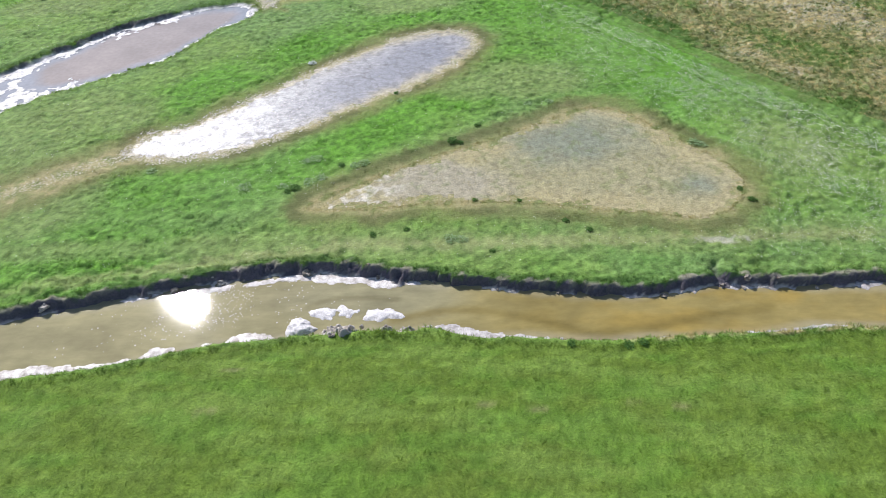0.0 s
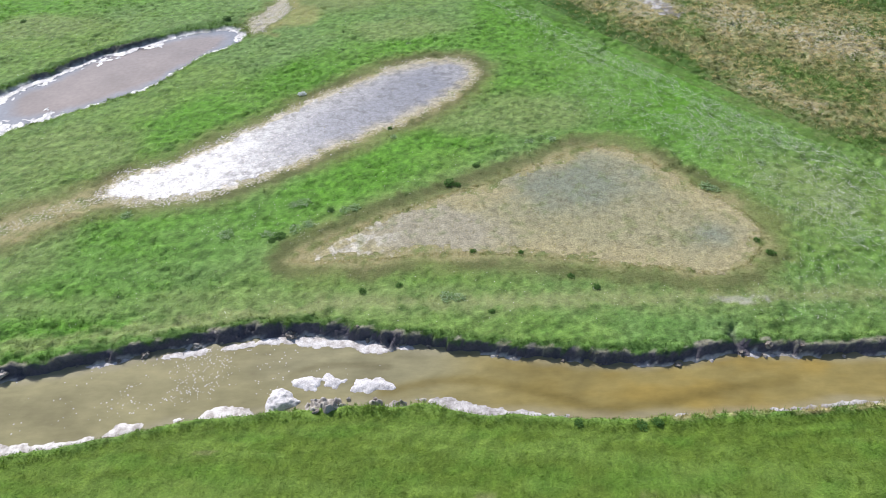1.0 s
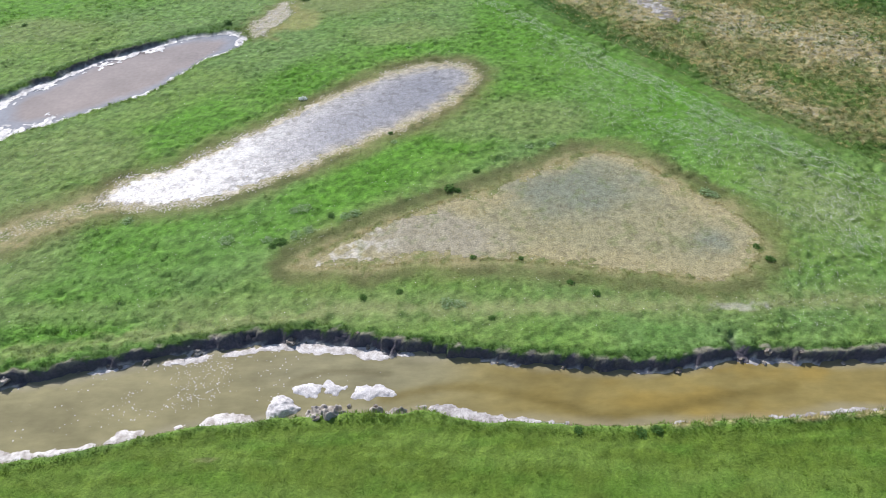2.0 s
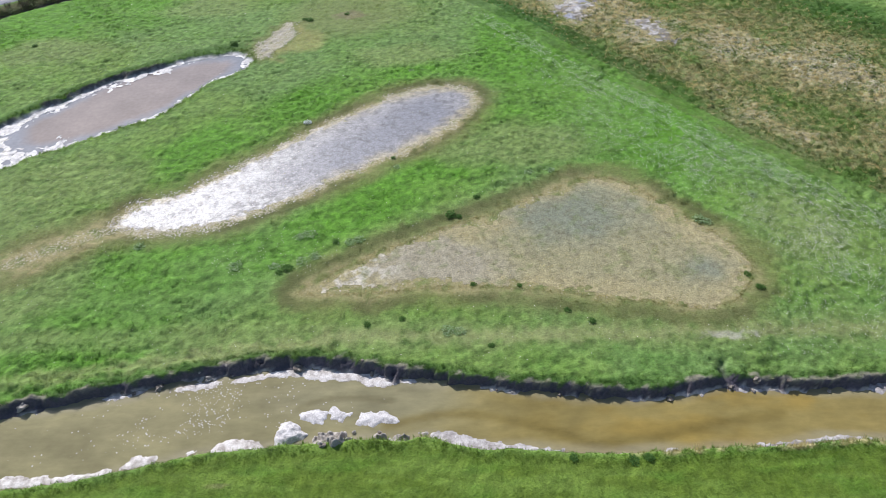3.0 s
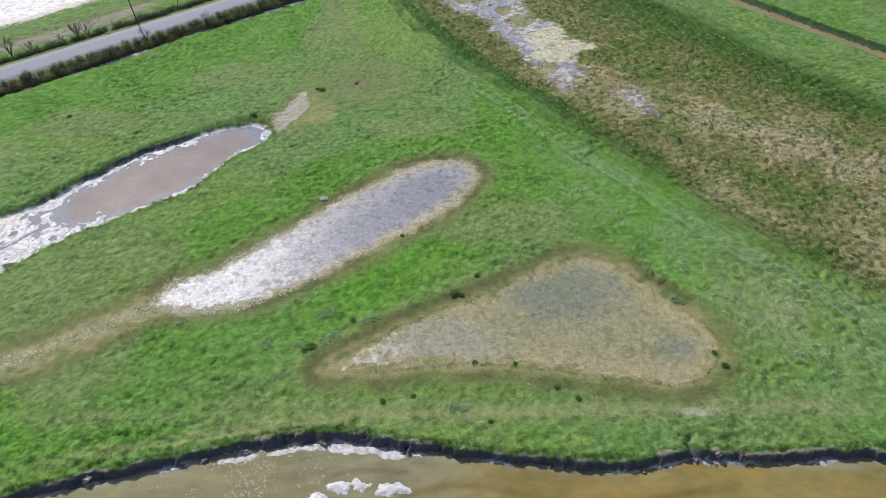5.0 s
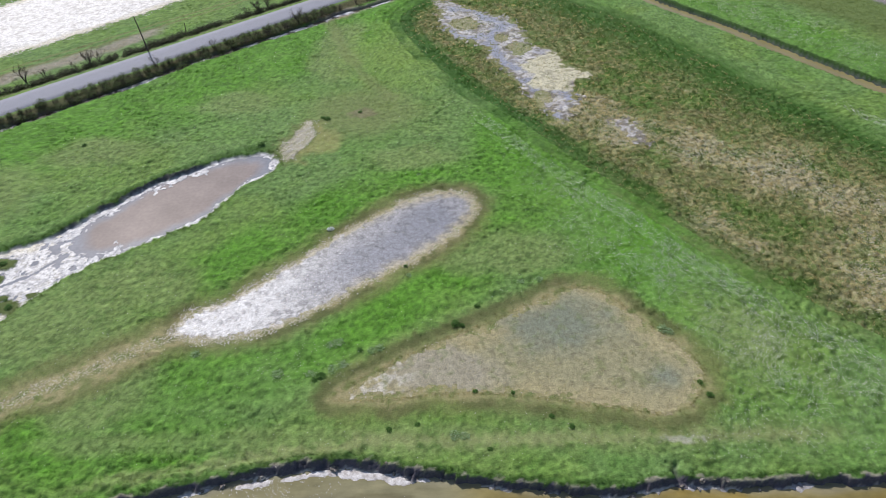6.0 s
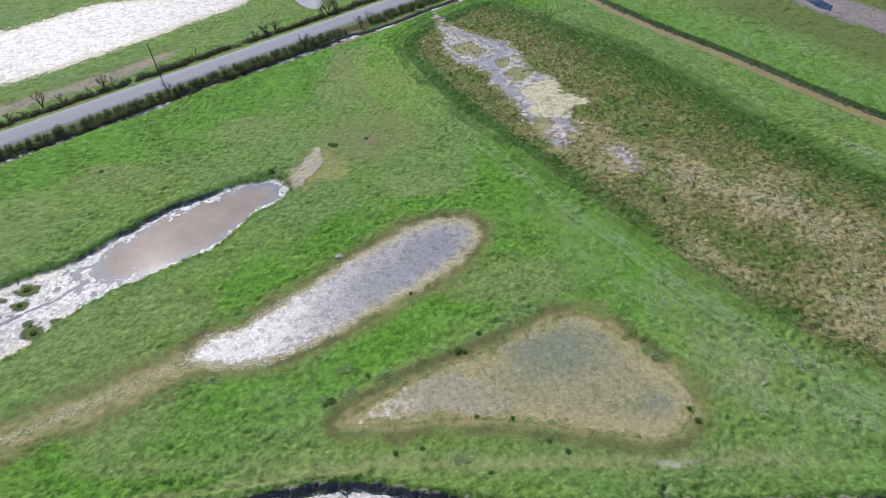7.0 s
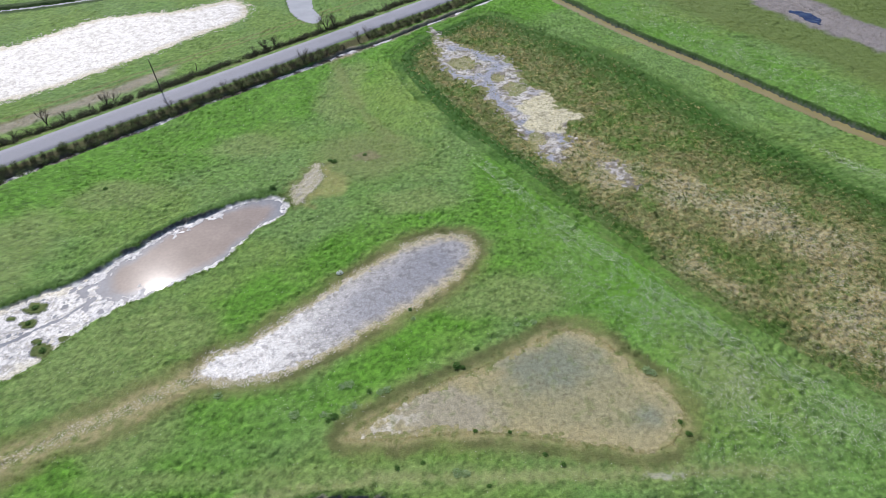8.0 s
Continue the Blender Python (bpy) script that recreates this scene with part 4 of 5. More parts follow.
tagged(sheet("water", creek_mask, -75, 75, 15, 42, 0.2, (WATER_Z,), MAT_CREEK, cover_creek), "shallow olive-brown muddy creek water with small ripples", "creek", kind="structure")
tagged(sheet("water", lambda x, y: area_distance(S_POND, x, y) - 0.3, -58, -18, 47, 85, 0.3, (POND_Z,), MAT_POND, cover_pond), "pinkish brown muddy pond water in the meadow", "pond", kind="structure")
tagged(sheet("water", strip_mask(S_DITCH, 1.75), -20, 110, 30, 225, 0.6, (DITCH_Z,), MAT_DITCH), "straight drainage ditch of brown water", "ditch", kind="structure")
tagged(sheet("water", strip_mask(S_RDITCH, 1.0), -110, 40, 40, 185, 0.3, (ROAD_DITCH_Z,), MAT_SKY_WHITE), "narrow roadside ditch of pale still water", "ditch", kind="structure")
tagged(sheet("water", lambda x, y: area_distance(S_GREY, x, y) - 0.5, -50, -20, 140, 190, 0.5, (-0.3,), MAT_PALE_WATER), "pale grey pond beside the road", "pond", kind="structure")
tagged(sheet("water", strip_mask(S_FARCREEK, 0.95), -150, -40, 135, 190, 0.6, (-0.35,), MAT_PALE_WATER), "narrow far creek between dark banks", "creek", kind="structure")
tagged(sheet("water", lambda x, y: area_distance(S_POOL, x, y) + 0.4 + 3.0 * (patch(x, y, 2.2, 50, 4) - 0.5), 66, 82, 130, 148, 0.25, 0.05, MAT_POOL), "small deep blue pool in the far marsh", "pool", kind="structure")


# ---------------------------------------------------------------- pans and mud
def pan_mask(line, size, amount, seed, inset=0.0):
    return lambda x, y: area_distance(line, x, y) + inset + amount * (patch(x, y, size, seed, 4) - 0.5) + 1.2 * (patch(x, y, 0.45, seed + 1, 2) - 0.5)


tagged(sheet("salt_pan", pan_mask(S_A, 0.9, 1.8, 51, 0.25), -30, 8, 47, 77, 0.13, 0.01, MAT_PAN_A, cover_a), "long grey-white salt pan of wet cracked mud", "salt pan", kind="structure")
tagged(sheet("dry_pan", pan_mask(S_B, 2.0, 1.8, 53, 0.5), -14, 25, 39, 60, 0.15, 0.01, MAT_PAN_B, cover_b), "triangular dried pan of grey mud and straw", "dry pan", kind="structure")
tagged(sheet("salt_flat", lambda x, y: area_distance(S_FARPAN, x, y) - 0.6 + 3.0 * (patch(x, y, 2.0, 55, 4) - 0.5) + 2.6 * (patch(x, y, 0.7, 56, 3) - 0.5), -125, -36, 88, 162, 0.25, 0.02, MAT_FAR_PAN, cover_far_pan), "bright white salt flat beyond the road", "salt flat", kind="structure")
def mud_islands(x, y):
    """Green islands in the mud; below one inside."""
    return np.minimum.reduce([np.hypot((x - 3.4) / 2.5, (y - 122.6) / 2.6), np.hypot((x - 11.7) / 1.8, (y - 111.9) / 2.4), np.hypot((x - 9.2) / 1.3, (y - 116.2) / 1.5), np.hypot((x - 13.5) / 1.2, (y - 95.5) / 1.8)])


tagged(sheet("mudflat", lambda x, y: 14.0 * ramp(mud_islands(x, y) + 0.8 * (patch(x, y, 1.2, 87) - 0.5), 1.05, 0.85) + np.minimum(area_distance(S_MUD, x, y), area_distance(S_MUD2, x, y)) + 4.2 * (patch(x, y, 2.0, 57, 4) - 0.44) + 3.8 * (patch(x, y, 0.55, 58, 3) - 0.5),
             -8, 30, 78, 145, 0.2, 0.03, MAT_MUDFLAT, cover_mud), "wet grey mudflat with white crust in the marsh", "mudflat", kind="structure")


# ---------------------------------------------------------------- road
def road():
    bm = bmesh.new()
    n, long = 160, 420.0
    rows = []
    for i in range(n + 1):
        d = -160 + long * i / n
        row = []
        for off, drop in ((-2.62, -0.12), (-2.5, 0.0), (-1.2, 0.035), (0, 0.05), (1.2, 0.035), (2.5, 0.0), (2.62, -0.12)):
            wob = 0.09 * math.sin(d * 1.7 + off) + 0.06 * math.sin(d * 4.1) if abs(off) > 2 else 0
            o = off + wob
            row.append(bm.verts.new((ROAD_A[0] + road_way.x * d + road_way.y * o, ROAD_A[1] + road_way.y * d - road_way.x * o, ROAD_Z + 0.03 + drop)))
        rows.append(row)
    for a, b in zip(rows, rows[1:]):
        for i in range(6):
            bm.faces.new((a[i], a[i + 1], b[i + 1], b[i]))
    for f in bm.faces:
        f.smooth = True
    me = bpy.data.meshes.new("road")
    bm.to_mesh(me)
    bm.free()
    me.materials.append(MAT_ASPHALT)
    return tagged(new("road", me), "narrow grey asphalt road without markings", "road", kind="structure")


road()


# ---------------------------------------------------------------- creek: crust, foam, clods
def crust_sheet(name, dist, x0, x1, y0, y1, level, thick, mat, label, category, kind="", step=0.1):
    """A lumpy crust at the water's level wherever dist(x, y) is below zero, thinning out to its rim."""
    gx, gy = np.meshgrid(np.arange(x0, x1, step), np.arange(y0, y1, step))
    x, y = gx.ravel(), gy.ravel()
    d = dist(x, y)
    z = level - 0.04 + thick * ramp(d, 0.05, -0.35) * (0.55 + 0.9 * patch(x, y, 0.3, 81, 3)) + 0.05 * ramp(d, 0.06, -0.02)
    keep = (d < 0.08).reshape(gx.shape)
    ok = keep[:-1, :-1] & keep[1:, :-1] & keep[:-1, 1:] & keep[1:, 1:]
    ix = np.arange(len(x)).reshape(gx.shape)
    f = np.stack([ix[:-1, :-1][ok], ix[:-1, 1:][ok], ix[1:, 1:][ok], ix[1:, :-1][ok]], 1)
    used, inv = np.unique(f, return_inverse=True)
    return tagged(new(name, mesh_from(name, np.c_[x, y, z][used], inv.reshape(f.shape), mat, True)), label, category, kind=kind)


def crust(name, line, thick, mat, label, category, kind="", step=0.1):
    """A crust with the outline given, on the creek."""
    p = smooth_poly(line, True, 1)
    (x0, y0), (x1, y1) = p.min(0) - 0.2, p.max(0) + 0.2
    return crust_sheet(name, lambda x, y: area_distance(p, x, y, 3.0) + 0.45 * (patch(x, y, 0.4, 80, 3) - 0.5), x0, x1, y0, y1, WATER_Z, thick, mat, label, category, kind, step)


def pond_rim(x, y):
    """The salt rim of the pond: broad and lumpy on the north side, broken on the south."""
    inner = -(area_distance(S_POND, x, y) + 1.2 * (patch(x, y, 1.3, 6, 4) - 0.5) + 0.5 * (patch(x, y, 0.45, 12, 2) - 0.5))
    north = ramp(-0.62 * (x + 33) + 0.78 * (y - 72), -1.0, 2.0)
    wide = -0.2 + 1.6 * north * ramp(x, -25, -30) + 0.9 * ramp(x, -27, -23) * ramp(y, 74, 78) + (1 - north) * (0.5 * ramp(patch(x, y, 1.2, 130), 0.5, 0.6) + 1.5 * ramp(x, -31, -36))
    return np.maximum.reduce([inner - wide * (0.1 + 1.8 * patch(x, y, 0.9, 131, 3)), -0.10 - inner, 2.5 * (patch(x, y, 0.55, 155, 3) - 0.60)])


def shallows_mask(x, y):
    """Plates of crust over the pond's west end, cut by threads of water; closer together away from the deep part."""
    pond = area_distance(S_POND, x, y) + 1.2 * (patch(x, y, 1.3, 6, 4) - 0.5) + 0.5 * (patch(x, y, 0.45, 12, 2) - 0.5)
    deep = area_distance(S_DEEP, x, y) + 0.9 * (patch(x, y, 1.2, 7) - 0.5)
    plates = 3.0 * (patch(x, y, 0.75, 146, 3) - 0.47 - 0.32 * ramp(deep, 1.0, 5.5))
    thread = 0.12 - near_line(S_STREAM, x, y, 4.0) + 0.7 * (patch(x, y, 0.8, 19, 3) - 0.5)
    return np.maximum.reduce([pond + 0.02, 0.5 - deep, plates, thread, 1.0 - isle_at(x, y), x + 36.5 + 2.0 * (patch(x, y, 1.0, 147) - 0.5)])


tagged(sheet("salt_flat", shallows_mask, -56, -36, 47, 70, 0.1, (POND_Z + 0.02,), MAT_SHALLOWS, cover_shallows), "crusted white salt plates over the pond's shallow end", "salt flat", kind="structure")
crust_sheet("salt_crust", pond_rim, -43, -19, 56, 84, POND_Z, 0.035, MAT_POND_SALT, "bright white lumpy salt crust around the muddy pond", "salt crust", "structure", 0.12)


WHITE_EDGES = [
    [(-13.2, 37.3), (-12.2, 37.6), (-10.6, 37.9), (-9.8, 38.4), (-9.3, 38.3), (-7.9, 38.1), (-5.9, 38.0), (-4.8, 37.8), (-4.3, 37.7), (-3.5, 37.3), (-1.8, 37.1), (-1.8, 36.9),
     (-3.1, 36.9), (-4.3, 36.6), (-4.8, 36.7), (-5.5, 37.2), (-6.8, 37.2), (-7.8, 37.2), (-9.2, 37.6), (-10.6, 37.5), (-11.9, 37.3), (-13.0, 37.1)],
    [(-28, 30.30), (-25, 31.00), (-23.6, 31.20), (-21.8, 31.20), (-20.6, 31.30), (-19.2, 31.40), (-18.3, 31.70), (-18.3, 31.30), (-19.3, 30.80), (-20.4, 30.70), (-23.3, 30.50), (-25.5, 30.20), (-28, 29.60)],
    [(-17.9, 31.6), (-17.5, 32.2), (-16.6, 32.4), (-16.0, 32.4), (-15.9, 32.0), (-16.7, 31.7), (-17.7, 31.4)],
    [(-14.8, 32.40), (-14.0, 32.80), (-13.6, 32.70), (-14.2, 32.30)],
    [(-13.4, 32.5), (-12.7, 33.1), (-12.1, 33.4), (-11.4, 33.4), (-10.5, 33.1), (-10.2, 32.6), (-11.8, 32.2), (-13.0, 32.3)],
    [(-1.3, 33.5), (-0.5, 33.65), (0.2, 33.62), (1.1, 33.3), (2.0, 33.0), (3.2, 32.8), (4.7, 32.55), (6.2, 32.4), (6.0, 32.1), (3.1, 32.2), (1.3, 32.2), (0.1, 32.6), (-0.8, 33.0)],
    [(-20.9, 36.1), (-19.8, 36.5), (-19.2, 36.8), (-18.3, 36.9), (-18.0, 36.7), (-18.6, 36.3), (-20.0, 35.9)],
    [(-16.6, 36.7), (-15.4, 37.2), (-14.6, 37.3), (-13.7, 37.5), (-13.6, 37.1), (-14.6, 36.7), (-16.0, 36.5)],
    [(16.2, 36.6), (17.1, 36.6), (18.3, 36.4), (19.2, 36.1), (17.5, 35.8), (16.4, 36.0)],
    [(23.7, 36.1), (24.9, 36.5), (26.2, 36.3), (26.0, 35.9), (24.6, 35.6)],
    [(16.0, 32.55), (17.4, 32.50), (19.4, 32.75), (21.6, 33.02), (23.0, 32.80), (23.0, 32.62), (21.4, 32.80), (17.6, 32.30)],
    [(11.0, 32.20), (12.2, 32.35), (12.2, 32.15), (11.0, 32.00)]]
for edge_line in WHITE_EDGES:
    crust("salt_crust", edge_line, 0.024, MAT_GREY_SALT if edge_line[0][0] > -2 else MAT_SALT, "white salt crust along the creek's edge", "salt crust", "structure")
FOAM = [
    [(-9.8, 33.0), (-9.8, 33.6), (-9.6, 34.1), (-9.2, 34.4), (-8.8, 34.2), (-8.3, 33.8), (-7.9, 33.4), (-8.5, 33.2), (-9.0, 32.8), (-9.5, 32.7)],
    [(-8.7, 34.8), (-8.4, 35.1), (-7.8, 35.1), (-7.6, 35.3), (-7.1, 35.1), (-7.0, 34.6), (-7.3, 34.2), (-8.1, 34.3), (-8.6, 34.5)],
    [(-7.0, 35.1), (-6.7, 35.4), (-6.4, 35.1), (-6.0, 34.9), (-5.5, 35.1), (-5.5, 34.7), (-6.0, 34.5), (-6.2, 34.3), (-6.8, 34.3)],
    [(-5.3, 34.6), (-5.0, 34.9), (-4.5, 34.9), (-3.9, 35.0), (-3.4, 34.8), (-2.9, 34.4), (-3.2, 34.1), (-3.9, 34.2), (-4.4, 34.0), (-5.2, 34.0)]]
for k, foam_line in enumerate(FOAM):
    f = crust("foam_patch", foam_line, 0.24 if k == 0 else 0.07, MAT_FOAM, "large white foam mound at the creek's edge" if k == 0 else "white foam mat floating on the creek", "foam", step=0.06)
    tagged(f, group="foam on the creek")


def mud_mound(line, tall, seed, step=0.06):
    """A broken mound of slumped bank mud, with sharp lumps and hollows."""
    p = smooth_poly(line, True, 1)
    (x0, y0), (x1, y1) = p.min(0) - 0.3, p.max(0) + 0.3
    gx, gy = np.meshgrid(np.arange(x0, x1, step), np.arange(y0, y1, step))
    x, y = gx.ravel(), gy.ravel()
    d = area_distance(p, x, y, 3.0) + 0.55 * (patch(x, y, 0.5, seed, 3) - 0.5)
    ridge = (1 - 3.6 * np.abs(patch(x, y, 0.42, seed + 1, 3) - 0.5)) * (0.7 + 0.6 * patch(x, y, 0.2, seed + 3, 2))
    base = np.maximum(height(x, y, survey(x, y)), WATER_Z)
    z = base - 0.06 + ramp(d, 0.08, -0.28) * (0.05 + tall * np.clip(ridge, 0.0, 1.3) * (0.35 + 1.1 * patch(x, y, 0.9, seed + 2, 2)))
    keep = (d < 0.1).reshape(gx.shape)
    ok = keep[:-1, :-1] & keep[1:, :-1] & keep[:-1, 1:] & keep[1:, 1:]
    ix = np.arange(len(x)).reshape(gx.shape)
    f = np.stack([ix[:-1, :-1][ok], ix[:-1, 1:][ok], ix[1:, 1:][ok], ix[1:, :-1][ok]], 1)
    used, inv = np.unique(f, return_inverse=True)
    me = mesh_from("mud_mound", np.c_[x, y, z][used], inv.reshape(f.shape), MAT_PALE_CLOD)
    return tagged(new("mud_mound", me), "mound of pale crumbled mud slumped from the creek bank", "mud mound", "mud mounds on the creek bank")


mud_mound([(-7.7, 33.3), (-7.3, 33.7), (-6.6, 33.55), (-5.9, 33.65), (-5.3, 33.5), (-5.4, 33.0), (-6.0, 32.55), (-6.9, 32.3), (-7.4, 32.5)], 0.46, 150)
mud_mound([(-4.7, 33.4), (-4.2, 33.65), (-3.6, 33.45), (-3.7, 33.05), (-4.4, 33.0)], 0.42, 160)
mud_mound([(-3.5, 33.2), (-3.0, 33.6), (-2.5, 33.55), (-2.2, 33.2), (-2.6, 32.75), (-3.2, 32.7)], 0.46, 170)
mud_mound([(-1.9, 33.5), (-1.5, 33.75), (-1.1, 33.6), (-1.3, 33.3), (-1.7, 33.25)], 0.32, 180)


def ground_levels(places):
    """The ground's height at each of the places, which begin with x and y."""
    xx, yy = np.array([float(q[0]) for q in places]), np.array([float(q[1]) for q in places])
    return [float(v) for v in height(xx, yy, survey(xx, yy))]


def ground_z(x, y):
    return ground_levels([(x, y)])[0]


def clod(seed, size):
    rnd = random.Random(seed)
    bm = bmesh.new()
    bmesh.ops.create_icosphere(bm, subdivisions=3 if size > 0.22 else 2, radius=1)
    off = Vector((rnd.uniform(0, 50), rnd.uniform(0, 50), 0))
    sx, sy, sz = size * rnd.uniform(0.8, 1.1), size * rnd.uniform(0.7, 1.0), size * rnd.uniform(0.6, 0.85)
    for v in bm.verts:
        n = 1 + 0.75 * noise.noise(v.co * 1.5 + off) + 0.4 * noise.noise(v.co * 3.7 + off)
        v.co = Vector((v.co.x * sx, v.co.y * sy, v.co.z * sz)) * n
    me = bpy.data.meshes.new("mud_clod")
    bm.to_mesh(me)
    bm.free()
    me.materials.append(MAT_CLOD if seed % 2 or seed > 18 else MAT_PALE_CLOD)
    return me


CLODS = [(-7.3, 33.50, 0.16), (-6.9, 32.45, 0.18), (-5.4, 33.60, 0.15), (-3.95, 33.55, 0.15), (-2.9, 33.05, 0.16), (-9.2, 38.10, 0.26), (-8.9, 38.05, 0.16), (-4.7, 37.60, 0.2), (-24.9, 35.50, 0.32), (-17.4, 36.90, 0.28), (-14.6, 37.40, 0.24), (17.9, 36.40, 0.22), (17.6, 36.00, 0.18), (12.7, 35.50, 0.2)]
bank_rnd = random.Random(8)
for _ in range(18):
    x = bank_rnd.uniform(-24, 22)
    CLODS.append((x, float(np.interp(x, S_LIP[:, 0], S_LIP[:, 1])) + bank_rnd.uniform(-0.55, 0.05), bank_rnd.uniform(0.08, 0.16)))
for k, ((x, y, r), level) in enumerate(zip(CLODS, ground_levels(CLODS))):
    ob = new("mud_clod", clod(k, r))
    ob.matrix_basis = pose(x, y, max(level, WATER_Z) + r * 0.12, 0, 0, 40 * k)
    tagged(ob, "lumpy grey-brown mud clod fallen from the creek bank", "mud clod", "clods along the creek")


# ---------------------------------------------------------------- tapered sticks, leaves
def stick(bm, a, b, ra, rb, sides=4):
    a, b = Vector(a), Vector(b)
    q = (b - a).to_track_quat("Z", "Y")
    rings = []
    for p, r in ((a, ra), (b, rb)):
        rings.append([bm.verts.new(p + q @ Vector((r * math.cos(2 * math.pi * i / sides), r * math.sin(2 * math.pi * i / sides), 0))) for i in range(sides)])
    for i in range(sides):
        bm.faces.new((rings[0][i], rings[0][(i + 1) % sides], rings[1][(i + 1) % sides], rings[1][i]))
    bm.faces.new(rings[1])


def branch(bm, rnd, start, way, length, radius, depth, sides=4):
    """A bent, tapering branch that forks."""
    p, d, n = Vector(start), Vector(way).normalized(), 3
    for i in range(n):
        d = (d + Vector((rnd.uniform(-1, 1), rnd.uniform(-1, 1), rnd.uniform(-0.3, 0.6))) * 0.22).normalized()
        q = p + d * length / n
        stick(bm, p, q, radius * (1 - 0.25 * i), radius * (1 - 0.25 * (i + 1)), sides)
        if depth > 0 and (i > 0 or rnd.random() < 0.5):
            for _ in range(2):
                side = Vector((rnd.uniform(-1, 1), rnd.uniform(-1, 1), rnd.uniform(0.0, 0.9)))
                branch(bm, rnd, q, d * 0.7 + side * 0.8, length * rnd.uniform(0.45, 0.65), radius * 0.5, depth - 1, 3)
        p = q


def leaf(bm, at, size, rnd, up=0.5):
    d = Vector((rnd.uniform(-1, 1), rnd.uniform(-1, 1), rnd.uniform(-0.2, 0.7) * up)).normalized()
    w = d.cross(Vector((rnd.uniform(-0.5, 0.5), rnd.uniform(-0.5, 0.5), 1))).normalized() * size * 0.34
    a = Vector(at)
    bm.faces.new([bm.verts.new(p) for p in (a, a + d * size * 0.5 + w, a + d * size, a + d * size * 0.5 - w)])


def shrub(seed, wide, tall, leaves, mat_leaf):
    rnd = random.Random(seed)
    root = new("shrub")
    bm = bmesh.new()
    tips = []
    for _ in range(26):
        a = rnd.uniform(0, 2 * math.pi)
        r = wide * math.sqrt(rnd.random())
        base = Vector((0.7 * r * math.cos(a), 0.7 * r * math.sin(a), -0.1))
        h = tall * rnd.uniform(0.55, 1.1) * (1 - 0.35 * (r / wide) ** 2)
        mid = base + Vector((rnd.uniform(-0.2, 0.2), rnd.uniform(-0.2, 0.2), h * 0.6))
        tip = mid + Vector((rnd.uniform(-0.25, 0.25), rnd.uniform(-0.25, 0.25), h * 0.4))
        stick(bm, base, mid, 0.022, 0.014, 3)
        stick(bm, mid, tip, 0.014, 0.006, 3)
        for _ in range(2):
            s = base.lerp(mid, rnd.uniform(0.3, 1))
            e = s + Vector((rnd.uniform(-0.35, 0.35), rnd.uniform(-0.35, 0.35), rnd.uniform(0.1, 0.45)))
            stick(bm, s, e, 0.01, 0.004, 3)
            tips.append(e)
        tips += [mid, tip]
    part("brushwood", bm, MAT_TWIG, root)
    bm = bmesh.new()
    for _ in range(leaves):
        t = rnd.choice(tips)
        leaf(bm, t + Vector((rnd.gauss(0, 0.12), rnd.gauss(0, 0.12), rnd.gauss(-0.05, 0.12))), rnd.uniform(0.09, 0.2), rnd)
    part("foliage", bm, mat_leaf, root)
    return tagged(root, "dense low roadside shrub with brown twigs and dull green leaves", "shrub", "shrubs along the road")


def road_place(d, off):
    return ROAD_A[0] + road_way.x * d + road_way.y * off, ROAD_A[1] + road_way.y * d - road_way.x * off


def spread(models, places):
    """Copies of the models at the places (x, y, scale); the models take the first places themselves."""
    levels = ground_levels(places)
    for k, (x, y, s, turn) in enumerate(places):
        m = models[k % len(models)]
        at = pose(x, y, levels[k], 0, 0, turn)
        if k < len(models):
            m.scale = (s, s, s)
            m.matrix_basis = at @ Matrix.Diagonal((s, s, s, 1))
        else:
            c = copy_thing(m, at)
            c.scale = (s, s, s * 0.95)


rnd = random.Random(11)
near_models = [shrub(100 + k, 0.95, 1.25, 300 if k % 3 else 130, MAT_VERGE if k % 3 else MAT_SCRUB) for k in range(6)]
places = []
d = -14.0
while d < 105:
    if not 58.5 < d < 64.5:
        for off in (3.45, 4.9):
            x, y = road_place(d + rnd.uniform(-0.4, 0.4), off + rnd.uniform(-0.25, 0.25))
            places.append((x, y, rnd.uniform(0.75, 1.1) * (0.85 if off < 4 else 0.95), rnd.uniform(0, 360)))
    d += rnd.uniform(1.0, 1.5)
spread(near_models, places)
verge_models = [shrub(200 + k, 0.9, 0.75, 300, MAT_DARK_SCRUB) for k in range(4)]
for v in verge_models:
    tagged(v, "low green-brown scrub on the far road verge", "shrub", "scrub on the far verge")
places = []
d = -16.0
while d < 100:
    x, y = road_place(d, -4.9 + rnd.uniform(-0.7, 0.7))
    if rnd.random() < 0.9:
        places.append((x, y, rnd.uniform(0.8, 1.35), rnd.uniform(0, 360)))
    d += rnd.uniform(0.5, 0.9)
spread(verge_models, places)


